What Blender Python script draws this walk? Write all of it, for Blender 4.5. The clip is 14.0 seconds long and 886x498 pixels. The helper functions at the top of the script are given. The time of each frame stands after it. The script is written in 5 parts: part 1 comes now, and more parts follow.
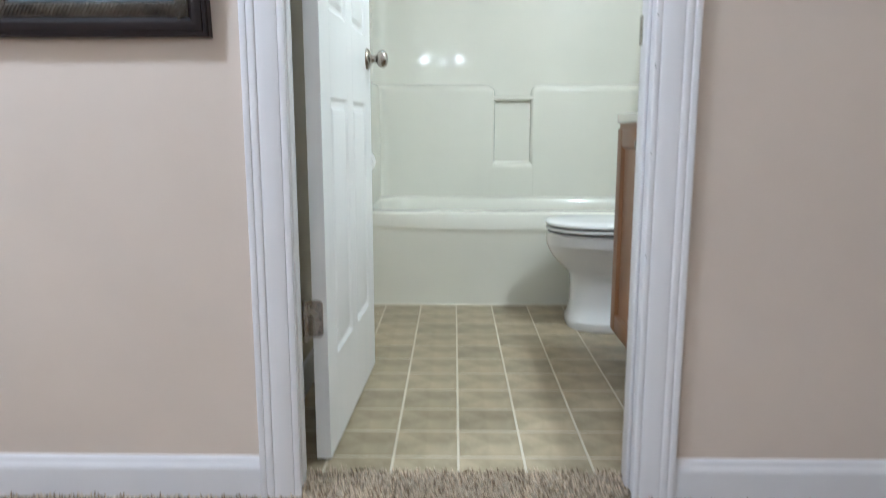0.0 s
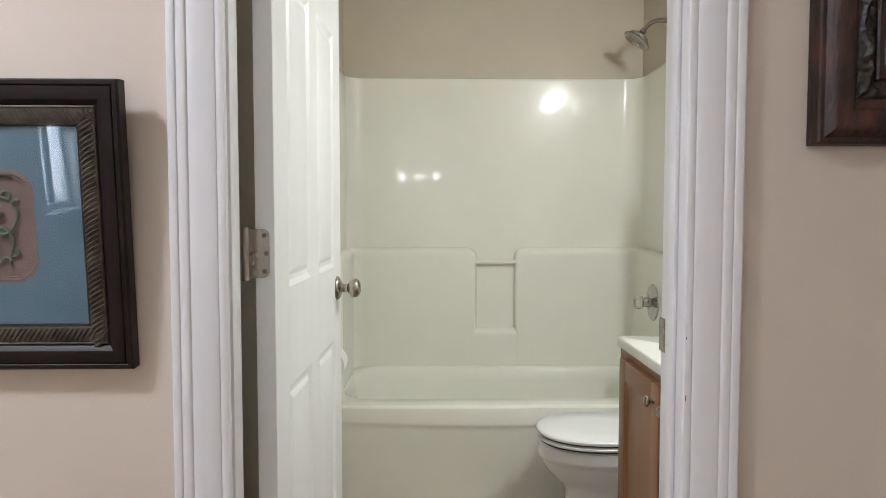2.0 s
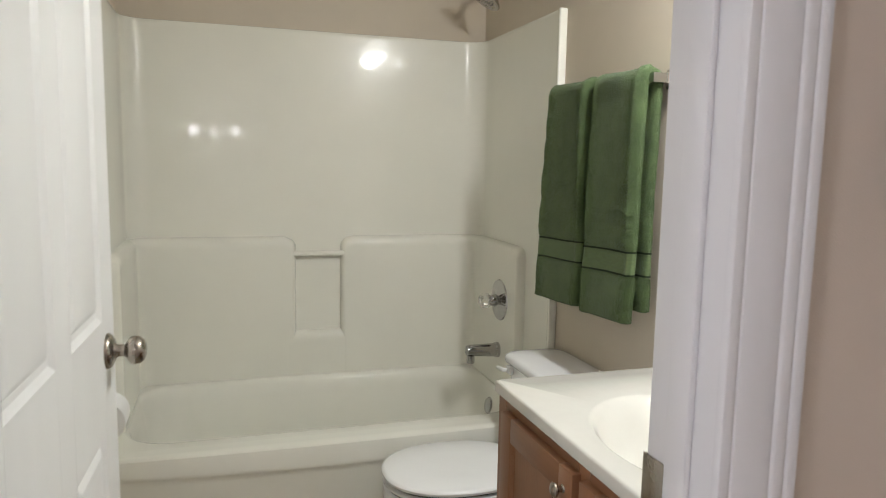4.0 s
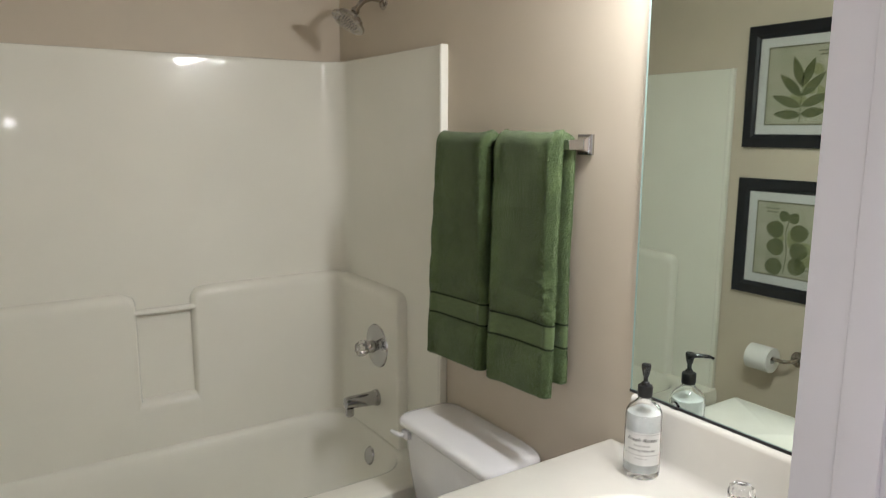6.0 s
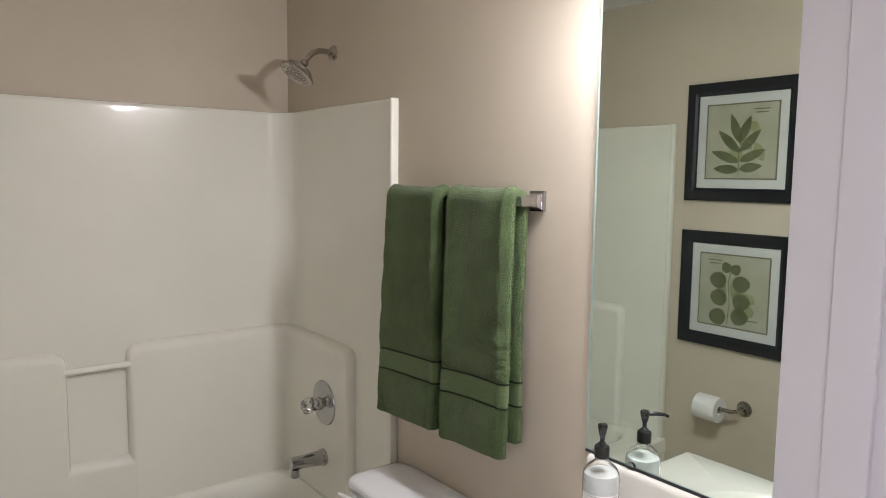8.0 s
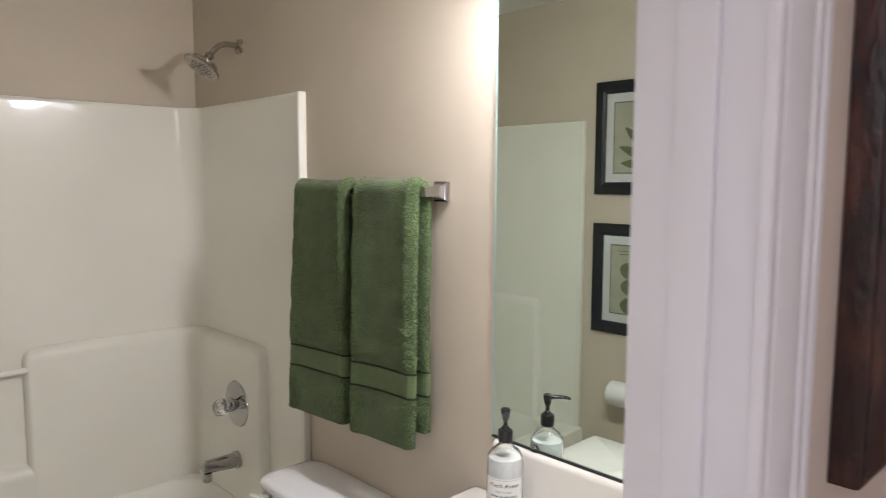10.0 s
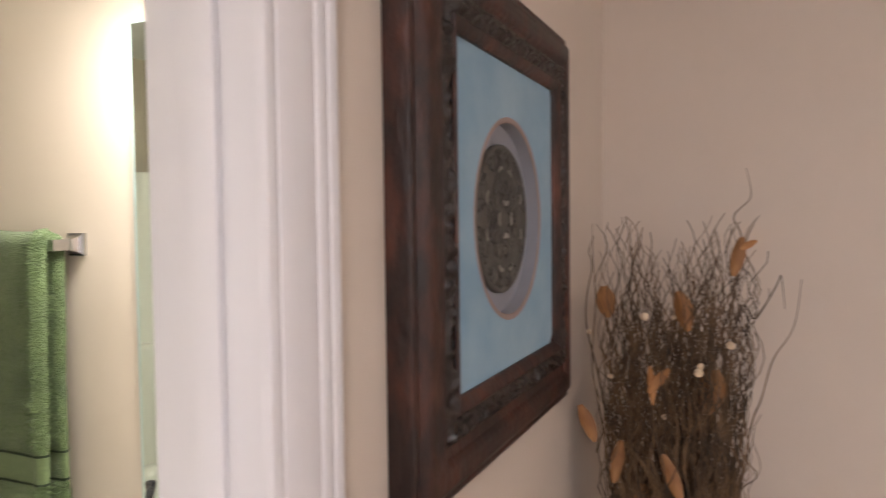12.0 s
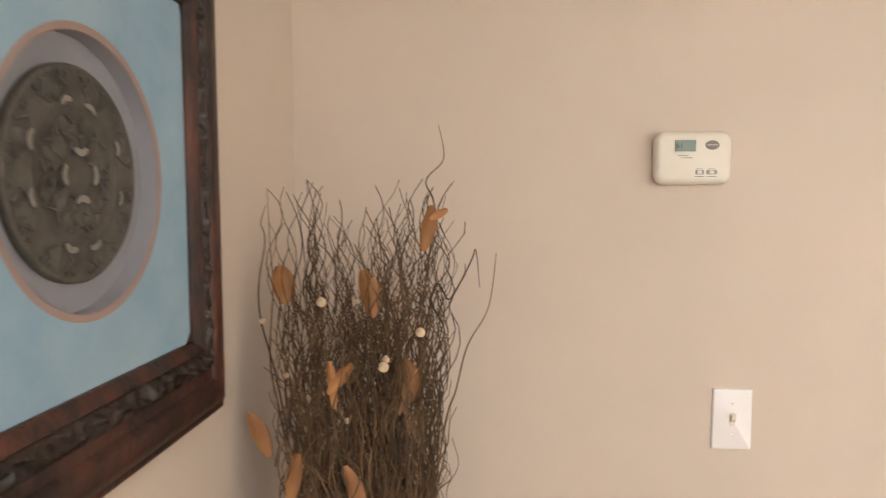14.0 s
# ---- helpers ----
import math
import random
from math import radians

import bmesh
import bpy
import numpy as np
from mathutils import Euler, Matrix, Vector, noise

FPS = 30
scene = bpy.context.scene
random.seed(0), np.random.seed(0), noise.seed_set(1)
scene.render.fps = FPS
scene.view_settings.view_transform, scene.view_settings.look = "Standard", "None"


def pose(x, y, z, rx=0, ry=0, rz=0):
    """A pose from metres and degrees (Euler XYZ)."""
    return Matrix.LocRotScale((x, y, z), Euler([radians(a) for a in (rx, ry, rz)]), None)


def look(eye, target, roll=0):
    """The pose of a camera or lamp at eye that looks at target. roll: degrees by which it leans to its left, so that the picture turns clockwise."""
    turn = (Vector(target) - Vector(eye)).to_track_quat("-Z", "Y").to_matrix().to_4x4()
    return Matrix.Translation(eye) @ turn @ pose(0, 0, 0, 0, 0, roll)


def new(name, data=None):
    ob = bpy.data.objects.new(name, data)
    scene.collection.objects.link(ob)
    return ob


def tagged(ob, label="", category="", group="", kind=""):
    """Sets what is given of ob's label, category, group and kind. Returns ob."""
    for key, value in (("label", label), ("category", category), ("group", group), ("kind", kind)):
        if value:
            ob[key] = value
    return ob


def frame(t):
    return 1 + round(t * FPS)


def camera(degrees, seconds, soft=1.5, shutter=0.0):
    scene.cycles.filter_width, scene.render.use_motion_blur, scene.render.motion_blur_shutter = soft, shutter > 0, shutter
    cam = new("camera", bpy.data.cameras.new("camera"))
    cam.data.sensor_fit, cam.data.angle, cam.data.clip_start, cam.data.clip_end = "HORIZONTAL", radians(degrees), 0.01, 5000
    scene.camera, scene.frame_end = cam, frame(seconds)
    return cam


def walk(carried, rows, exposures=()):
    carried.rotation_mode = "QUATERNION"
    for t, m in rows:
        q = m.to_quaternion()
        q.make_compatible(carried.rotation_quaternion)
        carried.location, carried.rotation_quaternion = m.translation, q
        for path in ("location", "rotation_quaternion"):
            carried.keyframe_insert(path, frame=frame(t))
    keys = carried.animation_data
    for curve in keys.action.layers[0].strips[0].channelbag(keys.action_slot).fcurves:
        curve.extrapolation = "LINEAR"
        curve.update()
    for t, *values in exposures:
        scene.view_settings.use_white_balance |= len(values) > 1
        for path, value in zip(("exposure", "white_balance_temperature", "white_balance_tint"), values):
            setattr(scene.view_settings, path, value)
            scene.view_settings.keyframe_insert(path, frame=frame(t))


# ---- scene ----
cam = camera(64.6, 14.0, soft=0.8, shutter=0.5)
PATH = [
    (0, (0.008, -0.002, 0.812), (-0.022, 1.968, 0.471), 0.0),
    (0.5, (-0.041, 0.123, 0.932), (-0.065, 2.11, 0.712), -0.9),
    (1, (-0.033, 0.179, 1.051), (0.008, 2.172, 0.888), -0.7),
    (1.5, (-0.012, 0.259, 1.137), (0.043, 2.255, 1.033), -0.5),
    (2, (-0.007, 0.317, 1.233), (0.03, 2.313, 1.127), -0.0),
    (2.5, (-0.015, 0.386, 1.231), (0.03, 2.381, 1.102), 0.4),
    (3, (-0.03, 0.561, 1.241), (0.214, 2.541, 1.105), 1.3),
    (5.5, (-0.152, 1.171, 1.62), (0.776, 2.894, 1.207), 0.1),
    (6, (-0.207, 1.22, 1.645), (0.879, 2.866, 1.311), 0.2),
    (6.5, (-0.226, 1.235, 1.657), (0.92, 2.854, 1.397), 0.5),
    (7, (-0.213, 1.251, 1.683), (0.955, 2.86, 1.472), 0.4),
    (9.5, (-0.179, 1.264, 1.643), (1.144, 2.748, 1.427), 0.7),
    (10, (-0.153, 1.211, 1.64), (1.217, 2.655, 1.444), 0.2),
    (10.5, (-0.126, 1.161, 1.634), (1.329, 2.522, 1.454), -0.2),
    (11, (-0.099, 1.14, 1.648), (1.48, 2.358, 1.495), -0.2),
    (11.5, (-0.061, 1.115, 1.659), (1.646, 2.152, 1.553), -0.4),
    (12, (-0.024, 1.088, 1.653), (1.793, 1.921, 1.574), -0.7),
    (12.5, (0.0, 1.064, 1.649), (1.887, 1.721, 1.559), -0.7),
    (13, (0.043, 1.046, 1.652), (1.982, 1.523, 1.536), -0.7),
    (13.5, (0.166, 1.022, 1.65), (2.136, 1.339, 1.518), -1.0),
    (14, (0.265, 1.016, 1.638), (2.251, 1.19, 1.477), -0.1),
]
EXPOSURES = [
    (0.0, 0.52, 5080, 4), (0.5, 0.40, 5280, 5), (1.0, 0.27, 5380, 7), (2.0, 0.21, 5700, 8), (3.0, 0.14, 5800, 10), (5.5, -0.19, 5900, 12), (7.0, -0.10, 5800, 17),
    (9.5, -0.11, 5800, 20), (10.0, -0.04, 5850, 19), (10.5, 0.06, 5900, 18), (11.0, 0.22, 6000, 17), (11.5, 0.36, 6150, 18), (12.0, 0.42, 6350, 18), (12.5, 0.52, 6600, 18), (13.0, 0.76, 6950, 14), (13.5, 1.03, 6800, 11), (14.0, 0.98, 6650, 10),
]
walk(cam, [(t, look(eye, target, roll)) for t, eye, target, roll in PATH], EXPOSURES)


# ---- world, lights, exposure ----
world = bpy.data.worlds.new("world")
scene.world = world
world.use_nodes = True
wn = world.node_tree.nodes
sky = wn.new("ShaderNodeTexSky")
sky.sky_type, sky.sun_disc, sky.sun_elevation, sky.sun_rotation = "NISHITA", False, radians(40), radians(60)
world.node_tree.links.new(sky.outputs["Color"], wn["Background"].inputs["Color"])
wn["Background"].inputs["Strength"].default_value = 0.12


def area_lamp(name, eye, target, w, h, watts, colour):
    data = bpy.data.lights.new(name, "AREA")
    data.shape, data.size, data.size_y, data.energy, data.color = "RECTANGLE", w, h, watts, colour
    ob = new(name, data)
    ob.matrix_world = look(eye, target)
    return ob


def bulb_lamp(name, at, watts, colour, radius):
    data = bpy.data.lights.new(name, "POINT")
    data.energy, data.color, data.shadow_soft_size = watts, colour, radius
    ob = new(name, data)
    ob.location = at
    return ob


WARM = (1.0, 0.95, 0.84)
VANITY = (1.0, 0.957, 0.86)
CHANDELIER = (1.0, 0.97, 0.90)
DAY = (0.88, 0.94, 1.0)
area_lamp("window_light", (-1.91, -0.86, 1.55), (0.4, -0.86, 1.55), 0.28, 1.26, 17, DAY)
area_lamp("hall_ceiling_light", (-1.30, 0.60, 2.405), (-1.30, 0.60, 0.0), 0.26, 0.26, 22, (0.97, 0.98, 1.0)).data.shape = "DISK"
VANITY_BULBS = [(0.985, 1.995 + k * 0.20, 2.150) for k in (-1, 0, 1)]
for p in VANITY_BULBS:
    bulb_lamp("vanity_bulb_light", p, 2.7, VANITY, 0.072)
    # added area lamp below each globe, tilted to brighten the tub and surround
    area_lamp("vanity_fill_light", (p[0] - 0.01, p[1], p[2] - 0.058), (p[0] - 0.50, p[1] + 0.75, 0.0), 0.09, 0.09, 4.1, VANITY)
GLOBES = [(-0.15 + 0.27 * math.cos(radians(a)), -1.75 + 0.27 * math.sin(radians(a)), 1.70) for a in (30, 150, 270)]
for p in GLOBES:
    bulb_lamp("chandelier_bulb_light", p, 2.4, CHANDELIER, 0.055)


# ---- materials ----
def material(name, colour, rough=0.5, metal=0.0, vary=0.06, scale=6.0, bump=0.0, bump_scale=300.0, coat=0.0, second=None, spec=0.5, stretch=(1, 1, 1), sheen=0.0, fine=0.0, piece=0.0, deep=0.002, lo=0.32, hi=0.68, island=0.0):
    m = bpy.data.materials.new(name)
    m.use_nodes = True
    n, l = m.node_tree.nodes, m.node_tree.links
    b = n["Principled BSDF"]
    b.inputs["Roughness"].default_value, b.inputs["Metallic"].default_value = rough, metal
    b.inputs["Coat Weight"].default_value, b.inputs["Specular IOR Level"].default_value = coat, spec
    b.inputs["Coat Roughness"].default_value, b.inputs["Sheen Weight"].default_value = 0.035, sheen
    co = n.new("ShaderNodeTexCoord")
    mp = n.new("ShaderNodeMapping")
    mp.inputs["Scale"].default_value = stretch
    l.new(co.outputs["Object"], mp.inputs["Vector"])
    big = n.new("ShaderNodeTexNoise")
    big.inputs["Scale"].default_value, big.inputs["Detail"].default_value, big.inputs["Roughness"].default_value = scale, 6, 0.6
    l.new(mp.outputs["Vector"], big.inputs["Vector"])
    small = n.new("ShaderNodeTexNoise")
    small.inputs["Scale"].default_value, small.inputs["Detail"].default_value = bump_scale, 3
    l.new(mp.outputs["Vector"], small.inputs["Vector"])
    dark = second or tuple(c * (1 - 2.2 * vary) for c in colour)
    ramp = n.new("ShaderNodeMix")
    ramp.data_type = "RGBA"
    ramp.inputs["A"].default_value, ramp.inputs["B"].default_value = (*dark, 1), (*(min(1, c * (1 + vary)) for c in colour), 1)
    rng = n.new("ShaderNodeMapRange")
    rng.inputs["From Min"].default_value, rng.inputs["From Max"].default_value = lo, hi
    l.new(big.outputs["Fac"], rng.inputs["Value"])
    fac = rng.outputs["Result"]
    if fine:
        mx = n.new("ShaderNodeMix")
        mx.inputs["Factor"].default_value = fine
        l.new(fac, mx.inputs["A"])
        l.new(small.outputs["Fac"], mx.inputs["B"])
        fac = mx.outputs["Result"]
    l.new(fac, ramp.inputs["Factor"])
    out = ramp.outputs["Result"]
    if piece or island:
        info = n.new("ShaderNodeObjectInfo" if piece else "ShaderNodeNewGeometry")
        piece = piece or island
        pr = n.new("ShaderNodeMapRange")
        pr.inputs["To Min"].default_value, pr.inputs["To Max"].default_value = 1 - piece, 1 + piece
        l.new(info.outputs["Random Per Island" if island else "Random"], pr.inputs["Value"])
        hsv = n.new("ShaderNodeHueSaturation")
        l.new(out, hsv.inputs["Color"])
        l.new(pr.outputs["Result"], hsv.inputs["Value"])
        out = hsv.outputs["Color"]
    l.new(out, b.inputs["Base Color"])
    if bump:
        bp = n.new("ShaderNodeBump")
        bp.inputs["Strength"].default_value, bp.inputs["Distance"].default_value = bump, deep
        l.new(small.outputs["Fac"], bp.inputs["Height"])
        l.new(bp.outputs["Normal"], b.inputs["Normal"])
    rr = n.new("ShaderNodeMapRange")
    rr.inputs["To Min"].default_value, rr.inputs["To Max"].default_value = rough * 0.88, min(1, rough * 1.12)
    l.new(big.outputs["Fac"], rr.inputs["Value"])
    l.new(rr.outputs["Result"], b.inputs["Roughness"])
    return m


def clear(name, tint=(1, 1, 1), ior=1.45, rough=0.0):
    m = bpy.data.materials.new(name)
    m.use_nodes = True
    b = m.node_tree.nodes["Principled BSDF"]
    b.inputs["Base Color"].default_value = (*tint, 1)
    b.inputs["Transmission Weight"].default_value, b.inputs["IOR"].default_value, b.inputs["Roughness"].default_value = 1, ior, rough
    return m


def pane_material(name):
    """Thin picture glass: see-through with a clear reflection."""
    m = bpy.data.materials.new(name)
    m.use_nodes = True
    n, l = m.node_tree.nodes, m.node_tree.links
    n.remove(n["Principled BSDF"])
    tr, gl, fr, mx = n.new("ShaderNodeBsdfTransparent"), n.new("ShaderNodeBsdfGlossy"), n.new("ShaderNodeFresnel"), n.new("ShaderNodeMixShader")
    gl.inputs["Roughness"].default_value = 0.006
    fr.inputs["IOR"].default_value = 1.5
    l.new(fr.outputs["Fac"], mx.inputs["Fac"])
    l.new(tr.outputs["BSDF"], mx.inputs[1])
    l.new(gl.outputs["BSDF"], mx.inputs[2])
    l.new(mx.outputs["Shader"], n["Material Output"].inputs["Surface"])
    return m


def glowing(name, colour, strength):
    m = bpy.data.materials.new(name)
    m.use_nodes = True
    b = m.node_tree.nodes["Principled BSDF"]
    b.inputs["Base Color"].default_value = (0.8, 0.8, 0.78, 1)
    b.inputs["Emission Color"].default_value, b.inputs["Emission Strength"].default_value = (*colour, 1), strength
    return m


WALL = material("beige_wall_paint", (0.63, 0.535, 0.455), 0.72, vary=0.025, scale=2.0, bump=0.18, bump_scale=420)
BATHWALL = material("tan_bath_wall_paint", (0.60, 0.53, 0.425), 0.62, vary=0.025, scale=2.0, bump=0.18, bump_scale=420)
CEIL = material("ceiling_white", (0.78, 0.77, 0.74), 0.85, vary=0.02, bump=0.3, bump_scale=250)
TRIM = material("white_gloss_trim", (0.73, 0.708, 0.722), 0.32, vary=0.010, scale=5, bump=0.05, bump_scale=120, stretch=(1, 1, 0.2))
DOORW = material("white_door_paint", (0.82, 0.82, 0.81), 0.34, vary=0.02, scale=4, bump=0.10, bump_scale=160, stretch=(1, 1, 0.12))
ACRYLIC = material("glossy_bone_fiberglass", (0.83, 0.82, 0.735), 0.22, vary=0.012, scale=2.5, bump=0.005, bump_scale=16, coat=0.42, spec=0.20)
CERAMIC = material("white_glazed_ceramic", (0.82, 0.82, 0.83), 0.09, vary=0.01, coat=0.3)
SEATP = material("white_seat_plastic", (0.84, 0.84, 0.83), 0.2, vary=0.01)
# black for the shade in the toilet seat gaps, and for the mirror's strip
GAPSTRIP = material("black_gap_shade_and_strip", (0.02, 0.02, 0.02), 0.6)
MARBLE = material("white_cultured_marble", (0.68, 0.66, 0.60), 0.16, vary=0.02, scale=7, coat=0.4)
OAK = material("honey_maple_wood", (0.275, 0.128, 0.060), 0.38, vary=0.13, scale=9, bump=0.12, bump_scale=140, stretch=(1, 1, 0.07), fine=0.3)
OAKDARK = material("maple_rail_wood", (0.26, 0.12, 0.056), 0.40, vary=0.13, scale=9, bump=0.12, bump_scale=140, stretch=(1, 0.07, 1), fine=0.3)
TILE = material("taupe_vinyl_tile", (0.47, 0.395, 0.262), 0.36, second=(0.22, 0.176, 0.100), scale=11, bump=0.2, bump_scale=60, fine=0.25, piece=0.15)
GROUT = material("pale_grout", (0.68, 0.63, 0.52), 0.7, vary=0.05, bump=0.2)
CARPETM = material("brown_carpet_base", (0.40, 0.32, 0.22), 0.95, second=(0.18, 0.135, 0.09), scale=160, bump=1.0, bump_scale=420, sheen=0.3)
FIBRE = material("tan_carpet_fibre", (0.68, 0.56, 0.41), 0.9, vary=0.12, sheen=0.3)
FIBREDARK = material("brown_carpet_fibre", (0.27, 0.195, 0.12), 0.9, vary=0.15, sheen=0.3)
NICKEL = material("brushed_nickel", (0.42, 0.38, 0.33), 0.27, metal=1, vary=0.05, scale=30)
CHROME = material("polished_chrome", (0.46, 0.455, 0.45), 0.10, metal=1, vary=0.03)
MIRROR = material("silvered_mirror", (0.82, 0.92, 0.86), 0.004, metal=1, vary=0.0)
MIRROREDGE = material("green_mirror_edge", (0.45, 0.62, 0.58), 0.15, vary=0.05)
TOWEL = material("green_terry_cloth", (0.128, 0.185, 0.066), 0.95, second=(0.050, 0.084, 0.026), scale=14, bump=1.0, bump_scale=260, sheen=0.15, fine=0.45, deep=0.008)
TERRY = material("green_terry_loops", (0.112, 0.162, 0.060), 0.95, second=(0.046, 0.076, 0.025), scale=14, sheen=0.05, fine=0.3, island=0.42)
TOWELBAND = material("green_woven_band", (0.120, 0.172, 0.068), 0.8, vary=0.08, scale=40, bump=0.5, bump_scale=600, stretch=(1, 1, 3), sheen=0.1)
TOWELDARK = material("dark_green_trim_cord", (0.014, 0.028, 0.008), 0.9, vary=0.1)
DARKFRAME = material("espresso_wood_frame", (0.014, 0.008, 0.0075), 0.42, vary=0.2, scale=12, bump=0.15, bump_scale=90, spec=0.25)
BRONZE = material("antiqued_bronze_rope", (0.12, 0.095, 0.07), 0.42, second=(0.035, 0.026, 0.02), scale=30, bump=0.3, bump_scale=200, metal=0.3)
MAHOGANY = material("distressed_mahogany_frame", (0.115, 0.033, 0.018), 0.46, second=(0.0035, 0.0022, 0.002), scale=24, bump=0.8, bump_scale=110, fine=0.2, stretch=(1, 1, 0.4), lo=0.45, hi=0.78, deep=0.003)
CARVED = material("carved_dark_wood", (0.030, 0.018, 0.014), 0.34, second=(0.005, 0.0035, 0.003), scale=40, bump=0.5, bump_scale=160)
MATBLUE = material("mottled_blue_mat", (0.195, 0.315, 0.415), 0.75, second=(0.285, 0.405, 0.485), scale=9, bump=0.1, bump_scale=200)
MATSLATE = material("slate_blue_mat", (0.085, 0.150, 0.200), 0.75, second=(0.115, 0.190, 0.240), scale=9, bump=0.1, bump_scale=200)
MATROSE = material("rose_brown_mat", (0.19, 0.115, 0.095), 0.7, vary=0.1, scale=20)
MATPALE = material("pale_rose_bevel", (0.30, 0.215, 0.19), 0.7, vary=0.05)
STONE = material("dark_grey_cast_stone", (0.088, 0.078, 0.064), 0.6, second=(0.045, 0.040, 0.034), scale=40, bump=0.6, bump_scale=180)
MATGREY = material("grey_lavender_bevel", (0.27, 0.27, 0.30), 0.7, vary=0.05, bump=0.1, bump_scale=200)
STONEPALE = material("worn_pale_stone", (0.235, 0.215, 0.19), 0.5, vary=0.1, scale=60)
VERDI = material("verdigris_green_relief", (0.070, 0.130, 0.068), 0.55, second=(0.10, 0.105, 0.045), scale=60, bump=0.4, bump_scale=200)
BLACKFRAME = material("black_satin_frame", (0.010, 0.011, 0.015), 0.35, vary=0.1)
MATWHITE = material("white_mat_board", (0.78, 0.77, 0.74), 0.85, vary=0.02)
PRINT = material("sage_print_paper", (0.57, 0.54, 0.42), 0.8, second=(0.40, 0.41, 0.27), scale=9, fine=0.2)
PRINTEDGE = material("olive_print_border", (0.20, 0.20, 0.12), 0.8, vary=0.08)
LEAFPRINT = material("printed_olive_leaf", (0.190, 0.205, 0.085), 0.8, second=(0.105, 0.128, 0.046), scale=30)
LEAFPALE = material("printed_pale_leaf", (0.38, 0.40, 0.20), 0.8, vary=0.08)
PANE = pane_material("picture_glass")
TWIG = material("brown_curly_twig", (0.165, 0.094, 0.044), 0.65, second=(0.018, 0.011, 0.006), scale=20, bump=0.4, bump_scale=200, piece=0.5)
PODM = material("tan_dried_pod", (0.42, 0.20, 0.07), 0.6, second=(0.24, 0.10, 0.035), scale=30, bump=0.3, bump_scale=90, stretch=(1, 1, 0.3), piece=0.35)
BERRYM = material("cream_dried_berry", (0.68, 0.52, 0.36), 0.6, vary=0.1, scale=80)
THERMO = material("ivory_thermostat_plastic", (0.76, 0.71, 0.62), 0.38, vary=0.015)
LCD = material("grey_green_display", (0.20, 0.27, 0.23), 0.25, vary=0.04)
GREYPL = material("grey_plastic", (0.16, 0.14, 0.13), 0.4, vary=0.04)
INK = material("black_ink", (0.015, 0.015, 0.015), 0.7)
INKGREY = material("grey_ink", (0.30, 0.29, 0.28), 0.7)
SWITCHW = material("white_switch_plate", (0.82, 0.80, 0.80), 0.33, vary=0.01)
BLACKPL = material("black_pump_plastic", (0.012, 0.012, 0.013), 0.28, vary=0.05)
GLASS = clear("clear_bottle_glass")
SOAP = material("milky_liquid_soap", (0.72, 0.75, 0.71), 0.15, vary=0.01)
SOAP.node_tree.nodes["Principled BSDF"].inputs["Transmission Weight"].default_value = 0.35
ACRYLICKNOB = clear("clear_acrylic", (0.95, 0.95, 0.95), 1.49, 0.02)
PAPER = material("white_tissue_paper", (0.83, 0.82, 0.80), 0.92, vary=0.02, bump=0.4, bump_scale=220)
LABEL = material("white_paper_label", (0.80, 0.80, 0.78), 0.7, vary=0.02)
GLOBE = glowing("lit_frosted_globe", (1.0, 0.93, 0.80), 10.0)
GLOBEHOT = glowing("lit_chandelier_globe", (1.0, 0.96, 0.88), 32.0)
GLOBEDIM = glowing("softly_lit_globe", (1.0, 0.93, 0.80), 9.0)
SKYGLOW = glowing("bright_daylight", (0.85, 0.93, 1.0), 5.0)
BLIND = material("white_blind_slat", (0.80, 0.80, 0.78), 0.5, vary=0.02)


# ---- builders ----
def part(name, bm, mat, parent=None, label="", smooth=38, at=None):
    bmesh.ops.recalc_face_normals(bm, faces=bm.faces)
    me = bpy.data.meshes.new(name)
    bm.to_mesh(me)
    bm.free()
    for mm in (mat if isinstance(mat, (list, tuple)) else (mat,)):
        me.materials.append(mm)
    if smooth:
        me.polygons.foreach_set("use_smooth", [True] * len(me.polygons))
        me.set_sharp_from_angle(angle=radians(smooth))
    ob = new(name, me)
    if parent:
        ob.parent = parent
    if at is not None:
        ob.matrix_basis = at
    if label:
        ob["label"] = label
    return ob


def base(name, label, category, at=None, group="", kind=""):
    ob = new(name)
    ob.empty_display_size = 0.1
    if at is not None:
        ob.matrix_basis = at
    return tagged(ob, label, category, group, kind)


def box(bm, x0, x1, y0, y1, z0, z1, bevel=0.0, seg=2):
    r = bmesh.ops.create_cube(bm, size=1)
    vs = r["verts"]
    for v in vs:
        v.co = (x0 + (v.co.x + 0.5) * (x1 - x0), y0 + (v.co.y + 0.5) * (y1 - y0), z0 + (v.co.z + 0.5) * (z1 - z0))
    if bevel:
        es = list({e for v in vs for e in v.link_edges})
        bmesh.ops.bevel(bm, geom=es, offset=bevel, segments=seg, profile=0.5, affect="EDGES")
    return bm


def boxed(x0, x1, y0, y1, z0, z1, bevel=0.0, seg=2):
    return box(bmesh.new(), x0, x1, y0, y1, z0, z1, bevel, seg)


def loft(bm, loops, closed=True, cap0=False, cap1=False):
    rows = [[bm.verts.new(p) for p in lp] for lp in loops]
    n = len(rows[0])
    for a, b in zip(rows, rows[1:]):
        for i in range(n if closed else n - 1):
            j = (i + 1) % n
            bm.faces.new((a[i], a[j], b[j], b[i]))
    if cap0:
        bm.faces.new(rows[0][::-1])
    if cap1:
        bm.faces.new(rows[-1])
    return bm


